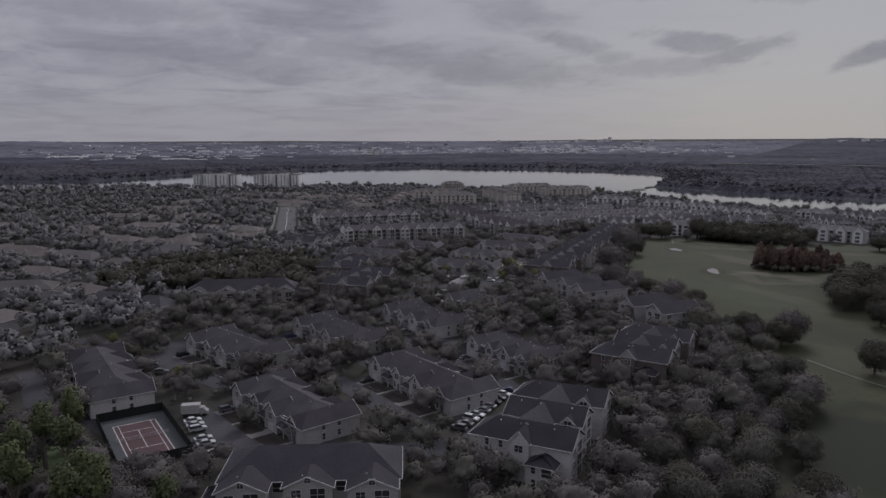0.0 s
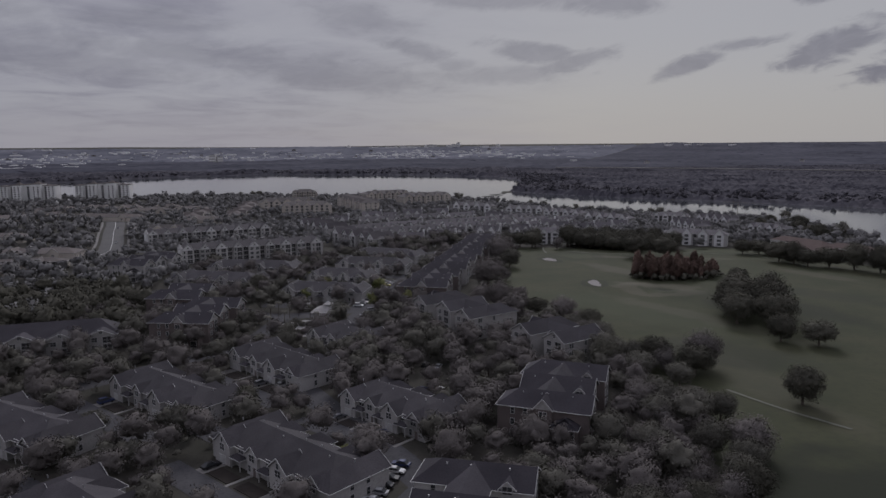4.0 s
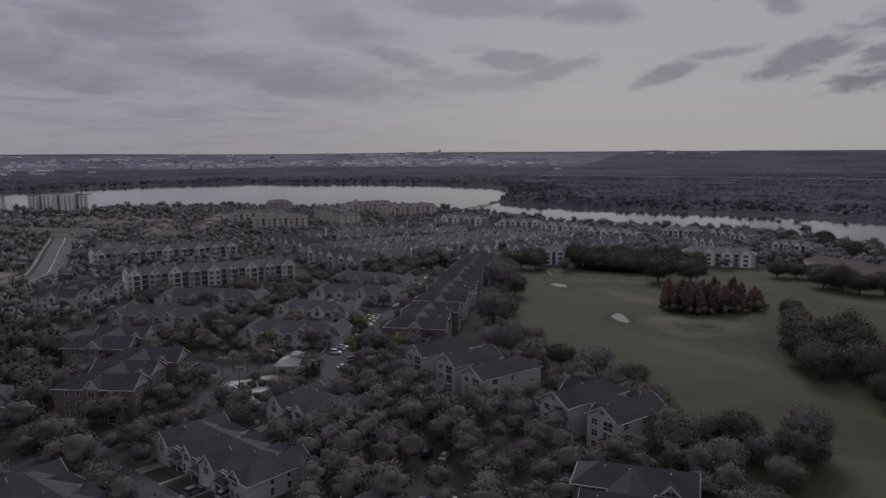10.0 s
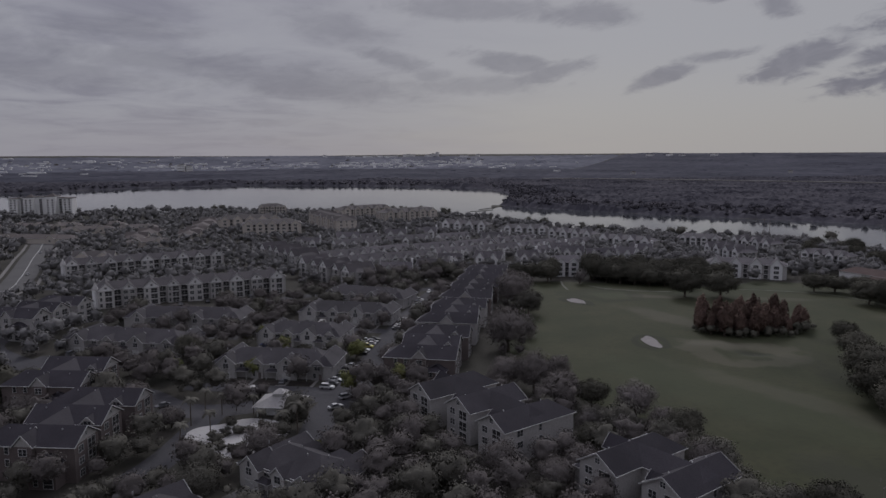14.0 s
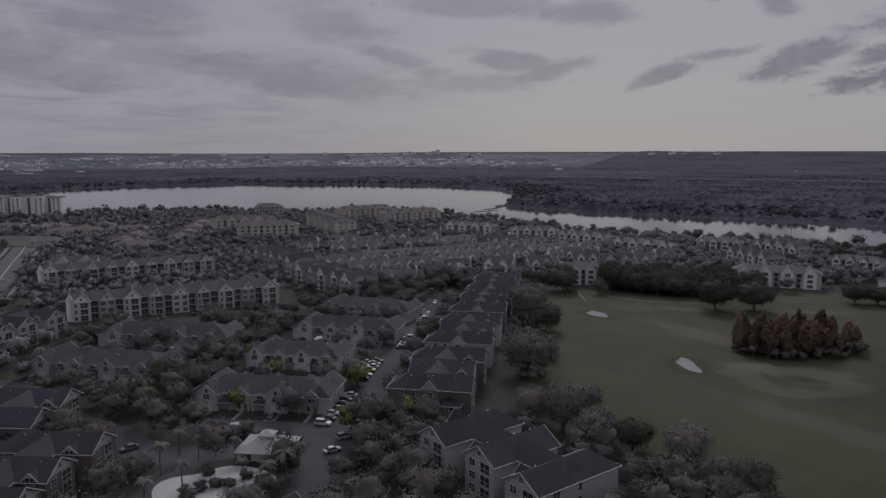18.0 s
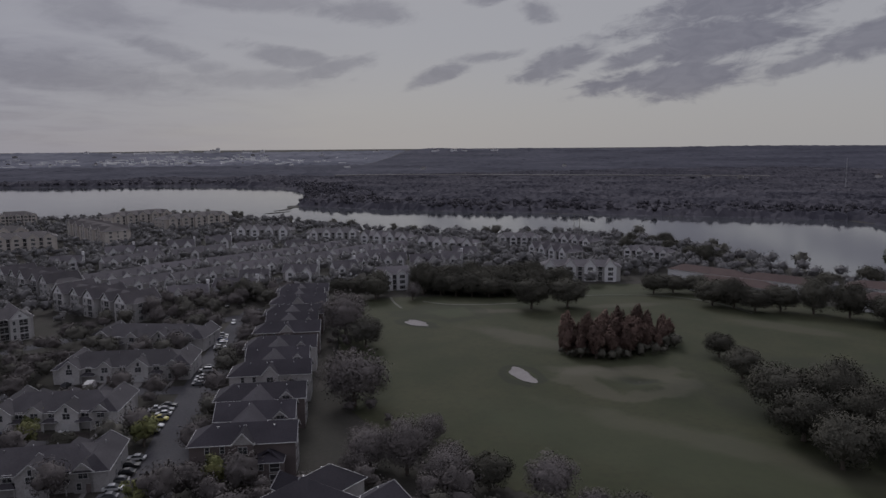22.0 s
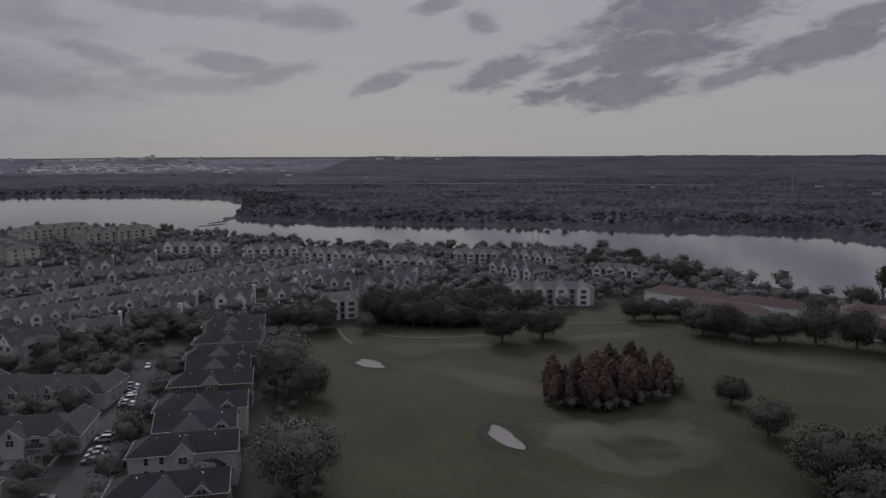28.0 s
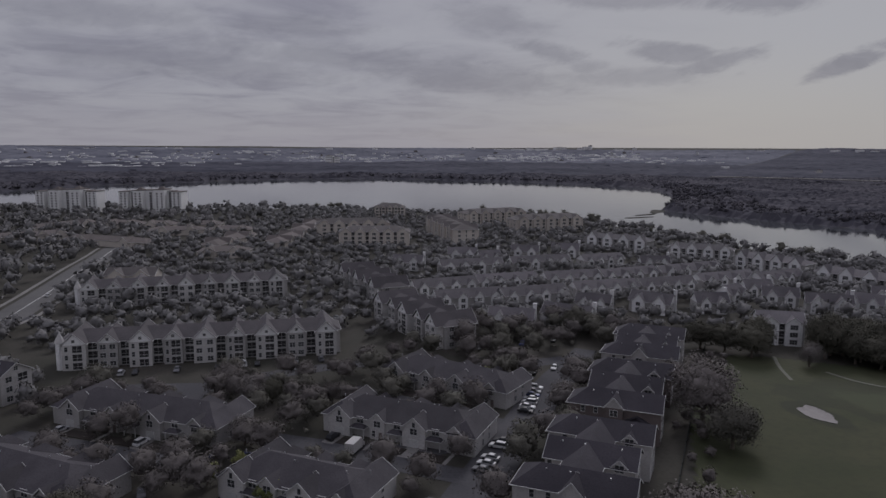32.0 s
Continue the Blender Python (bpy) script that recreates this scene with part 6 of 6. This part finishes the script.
# roofs and walls of the town nobody could count: long low buildings in loose clusters
b = Build()
for i in range(150):
    a0, r0 = FAR_RNG.choice([(-0.5, 3450), (-0.3, 3600), (-0.1, 3550), (0.0, 3800), (0.12, 3650), (0.18, 3550), (0.21, 3950), (0.25, 3750), (-0.2, 4100), (-0.42, 4200), (0.30, 3500), (-0.38, 3000)])
    n = FAR_RNG.randint(1, 4)
    for k in range(n):
        a, r = a0 + FAR_RNG.gauss(0, 0.055), r0 + FAR_RNG.gauss(0, 160)
        x, y = r * math.sin(a), 150 + r * math.cos(a)
        z, w, h = float(land(x, y)), FAR_RNG.choice([4, 6, 9, 14, 26]) * FAR_RNG.uniform(0.7, 1.3), FAR_RNG.uniform(7.0, 9.5) * r / 3200
        b.solid([(x - w, y - 8, z), (x + w, y - 8, z), (x + w, y + 8, z), (x - w, y + 8, z)], [(x - w, y - 8, z + h), (x + w, y - 8, z + h), (x + w, y + 8, z + h), (x - w, y + 8, z + h)])
tagged(new("distant_town", b.mesh("distant_town", [M["white"]])), "pale low roofs of the distant town among trees", "town", "", "stuff")
# causeway road across the lake's far end and the pale road through the woods
b = Build()
ribbon(b, smooth_line([(-320, 2030), (-60, 2085), (220, 1960), (440, 1790), (560, 1700)]), 16, 2.0, 0, 1.5)
sheet("causeway", b, M["concrete"], "pale causeway road along the far shore", "road")
b = Build()
ribbon(b, smooth_line([(700, 1900), (869, 1796), (1100, 1560), (1300, 1340), (1415, 1200)]), 16, 11.5, 0, 1.6)
sheet("far_road", b, M["concrete"], "pale raised road through the far woods", "road")
# reed bank off the point
for k, (x, y, rx, ry, dg) in enumerate(((335, 1160, 26, 7, 60), (310, 1120, 16, 3.5, 35), (290, 1085, 18, 3, 20))):
    ring = blob_ring(x, y, rx, ry, dg, 0.2, 24, k)
    b = Build()
    b.solid([(px, py, -1.5) for px, py in ring], [(px, py, -0.35) for px, py in ring])
    sheet("reed_bank", b, M["ground"], "low brown reed bank in the lake", "reed bank")

# ---- planting ----
ESTATE = [(-140, 150), (-60, 110), (30, 120), (60, 150), (100, 215), (112, 300), (92, 350), (60, 372), (150, 560), (110, 600), (60, 600), (20, 530), (-60, 520), (-60, 440), (-120, 330)]
EDGE = [(44, 90), (46, 150), (92, 225), (104, 330), (116, 330), (122, 260), (112, 215), (98, 180), (82, 150), (72, 90)]
PINES = [(-190, 100), (-72, 104), (-60, 122), (-92, 176), (-120, 190), (-190, 190)]
OBST.append(([(-52, 122), (2, 122), (2, 142), (-52, 142)], 1.0))
for x, y in scatter(EDGE, 58, 6, 6.4):
    plant(TREE_RNG.choice(["oak_e", "oak_e", "oak_d", "oak_c", "oak_e", "oak_b", "bare"]), x, y, TREE_RNG.uniform(0.8, 1.12))
for x, y in scatter(PINES, 30, 9, 7.0):
    plant(TREE_RNG.choice(["pine", "pine", "oak_b", "young"]), x, y, TREE_RNG.uniform(0.75, 1.05))
for x, y, k, z in ((-66, 128, "pine", 1.0), (-74, 138, "pine", 0.95), (-84, 132, "pine", 1.05), (-92, 146, "pine", 1.0), (-104, 152, "pine", 0.95), (-98, 160, "oak_e", 0.9), (-110, 166, "pine", 1.0),
                   (-58, 126, "young", 1.5), (-70, 146, "oak_e", 0.8), (-116, 178, "oak_e", 1.0), (-54, 130, "pine", 0.85)):
    plant(k, x, y, z)
NEAR_ESTATE = scatter(ESTATE, 900, 5, 5.2)
for x, y in NEAR_ESTATE[:75]:
    plant(TREE_RNG.choice(["oak_e", "oak_b", "oak_c", "oak_c", "oak_d", "young", "bare", "oak_e"]), x, y, TREE_RNG.uniform(0.7, 1.05))


def woods(name, spots, seed, size, n, leaf, mat, label, level=3):
    """Trees nobody could count, as one body of leaf clumps."""
    rng = np.random.default_rng(seed)
    shapes = [crown_leaves(seed * 10 + k, 5.0, rz, 9.0 - rz * 0.9, 50 if level > 2 else 26 if level > 1 else 12, n, leaf, 0.0, level, 0.76 if level == 3 else 0.88) for k, rz in enumerate((3.6, 4.4, 4.0, 4.8, 3.8, 4.2))]
    out = []
    p = np.array(spots)
    zz = land(p[:, 0], p[:, 1])
    for (x, y), z in zip(p, zz):
        s = size / 9.0 * rng.uniform(0.6, 1.25)
        a = rng.uniform(0, 6.283)
        c, d = math.cos(a) * s, math.sin(a) * s
        q = shapes[rng.integers(0, 6)]
        r = np.stack([q[..., 0] * c - q[..., 1] * d, q[..., 0] * d + q[..., 1] * c, q[..., 2] * s * rng.uniform(0.85, 1.2)], -1)
        r[:, :3] += np.array([x, y, z - 0.1])
        out.append(r)
    return tagged(new(name, leaf_mesh(name, np.concatenate(out), mat)), label, "woodland", "", "stuff")


woods("undergrowth", scatter(blob_ring(209, 415, 27, 13, -8, 0.05, 30, 2), 60, 32, 3.0, False), 56, 4.6, 80, 0.5, M["oak_dark"], "brown undergrowth round the foot of the cypresses", 2)
rest = NEAR_ESTATE[75:]
woods("estate_oaks", rest[::3], 40, 9.2, 900, 0.22, M["oak"], "dark oaks between the houses of the estate")
woods("estate_trees", rest[1::3] + rest[2::3], 41, 9.0, 800, 0.21, M["oak2"], "brownish winter trees between the houses of the estate")
woods("hedges", scatter(ESTATE, 420, 55, 3.6), 48, 2.4, 60, 0.7, M["oak"], "low dark shrubs and hedges round the houses", 1)
STRIP = [(90, 372), (91, 406), (103, 440), (117, 482), (134, 520), (150, 548), (158, 545), (143, 516), (126, 478), (112, 436), (102, 404), (102, 372)]
woods("fairway_bushes", scatter(STRIP, 34, 57, 5.2), 57, 4.4, 260, 0.32, M["oak2"], "brownish bushes between the apartments and the fairway")
WEST = [(-420, 150), (-140, 150), (-120, 330), (-100, 420), (-60, 460), (-70, 520), (-140, 560), (-420, 520)]
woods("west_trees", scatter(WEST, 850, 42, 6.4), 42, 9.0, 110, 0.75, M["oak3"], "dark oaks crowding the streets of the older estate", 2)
GROVE = [(-185, 352), (-72, 358), (-70, 392), (-92, 440), (-120, 446), (-175, 436)]
woods("oak_grove", scatter(GROVE, 170, 71, 4.6), 71, 10.5, 240, 0.36, M["oak_dark"], "dense dark grove of oaks behind the apartments")
MID = [(-130, 560), (-60, 560), (120, 590), (330, 520), (460, 560), (430, 720), (330, 800), (200, 1060), (-100, 1180), (-150, 800)]
MID_SPOTS = scatter(MID, 2700, 43, 4.8)
# both tree bodies use the leaf colour lightened for haze
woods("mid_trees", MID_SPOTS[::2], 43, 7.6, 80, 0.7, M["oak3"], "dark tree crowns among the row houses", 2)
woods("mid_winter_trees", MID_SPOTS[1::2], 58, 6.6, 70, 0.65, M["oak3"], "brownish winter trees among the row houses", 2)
MIDL = [(-420, 520), (-140, 560), (-120, 700), (-150, 900), (-100, 1180), (-660, 1170), (-900, 700), (-800, 300), (-420, 300)]
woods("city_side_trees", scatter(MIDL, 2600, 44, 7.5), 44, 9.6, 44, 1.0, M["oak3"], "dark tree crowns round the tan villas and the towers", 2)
RIGHT = [(236, 545), (262, 516), (300, 516), (330, 512), (340, 430), (352, 372), (372, 330), (440, 330), (428, 420), (418, 505), (440, 560), (450, 640), (420, 690), (360, 740), (300, 770), (250, 700)]
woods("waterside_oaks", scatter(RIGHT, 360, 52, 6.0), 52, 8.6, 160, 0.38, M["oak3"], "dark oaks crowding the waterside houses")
FAR_R = [(340, 1180), (480, 975), (700, 735), (780, 640), (735, 530), (800, 250), (1900, 250), (2300, 1800), (600, 2100), (490, 1720), (470, 1480)]
FAR_L = [(-1900, 1300), (-1500, 1500), (-690, 1400), (-580, 1720), (-280, 1990), (-60, 2070), (480, 1720), (620, 2150), (-1500, 2300)]


def canopy(name, ring, step, height, mat, label, seed, grow=0.0):
    """A closed woodland roof: a bumpy sheet that drops to the ground at its edge."""
    xs, ys = [p[0] for p in ring], [p[1] for p in ring]
    gx, gy = np.meshgrid(np.arange(min(xs), max(xs), step), np.arange(min(ys), max(ys), step))
    rng = np.random.default_rng(seed)
    gx, gy = gx + rng.uniform(-0.35, 0.35, gx.shape) * step, gy + rng.uniform(-0.35, 0.35, gx.shape) * step
    sd = ring_distance(gx, gy, ring)
    lake = ring_distance(gx, gy, LAKE)
    edge = np.clip(np.minimum(grow - sd, lake - 1) / (1.2 * step), 0, 1)
    # stands of taller and lower trees, with clearings
    u, v = gx / (step * 9), gy / (step * 9)
    stand = 0.5 + 0.25 * np.sin(1.9 * u + 1.3 * np.sin(0.8 * v)) + 0.25 * np.sin(1.4 * v + 1.7 * np.sin(1.1 * u) + seed)
    tall = rng.uniform(0.25, 1.0, gx.shape) * (0.55 + 0.6 * stand)
    gz = land(gx, gy) - 1 + (height * tall + 1) * edge
    idx = np.arange(gx.size).reshape(gx.shape)
    quads = np.stack([idx[:-1, :-1], idx[:-1, 1:], idx[1:, 1:], idx[1:, :-1]], -1).reshape(-1, 4)
    keep = (edge.ravel()[quads] > 0).any(1)
    me = bpy.data.meshes.new(name)
    me.from_pydata(np.stack([gx, gy, gz], -1).reshape(-1, 3).tolist(), [], quads[keep].tolist())
    me.materials.append(mat)
    return tagged(new(name, me), label, "woodland", "", "stuff")


# woodland roofs beyond the lake carry the haze in their colour
canopy("far_canopy", FAR_R, 5.5, 8.5, M["canopy"], "closed roof of the winter woodland beyond the lake, greyed for haze", 61, 30)
canopy("far_canopy", FAR_L, 8.0, 11.0, M["canopy"], "closed grey roof of woodland on the city side", 62, 30)
FAR_SPOTS = [p for p in scatter(FAR_R, 17000, 45, 5.5, False) + scatter(FAR_L, 6500, 46, 7.0, False)]
near_lake = ring_distance([p[0] for p in FAR_SPOTS], [p[1] for p in FAR_SPOTS], LAKE) < 110
woods("far_woods", [p for p, k in zip(FAR_SPOTS, near_lake) if k], 45, 8.6, 24, 1.0, M["wood"], "winter trees along the far shore, greyed for haze", 2)
HOR_M = [(-3600, 1900), (-1500, 2250), (620, 2130), (1330, 3120), (700, 3360), (0, 3430), (-900, 3280), (-1900, 2920), (-3750, 2350)]
HOR_L = [(-3750, 2350), (-1900, 2920), (-900, 3280), (0, 3430), (700, 3360), (1330, 3120), (2180, 4310), (1500, 4500), (0, 4860), (-2400, 4400), (-3900, 3100)]
HOR_R = [(620, 2130), (2280, 1750), (1890, 260), (2600, 200), (4300, 1000), (4500, 2000), (3900, 3100), (2400, 4400), (2180, 4310)]
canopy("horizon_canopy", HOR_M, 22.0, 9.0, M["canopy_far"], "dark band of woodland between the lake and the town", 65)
canopy("horizon_canopy", HOR_L, 24.0, 10.0, M["haze_wood"], "woodland roof out to the horizon, coloured pale for haze", 63)
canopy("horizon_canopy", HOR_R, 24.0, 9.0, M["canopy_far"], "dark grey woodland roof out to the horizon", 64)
SHORE_STRIP = [(470, 300), (440, 420), (424, 505), (450, 560), (465, 640), (425, 695), (368, 745), (318, 785), (296, 845), (258, 935), (214, 1045), (126, 1105), (36, 1160), (-80, 1180),
               (-80, 1165), (30, 1145), (115, 1092), (200, 1036), (245, 930), (282, 842), (305, 780), (355, 735), (412, 690), (448, 640), (436, 560), (410, 505), (428, 415), (458, 300)]
woods("shore_trees", scatter(SHORE_STRIP, 260, 49, 6.0), 49, 9.5, 90, 0.6, M["oak"], "dark trees and reeds along the near shore", 2)
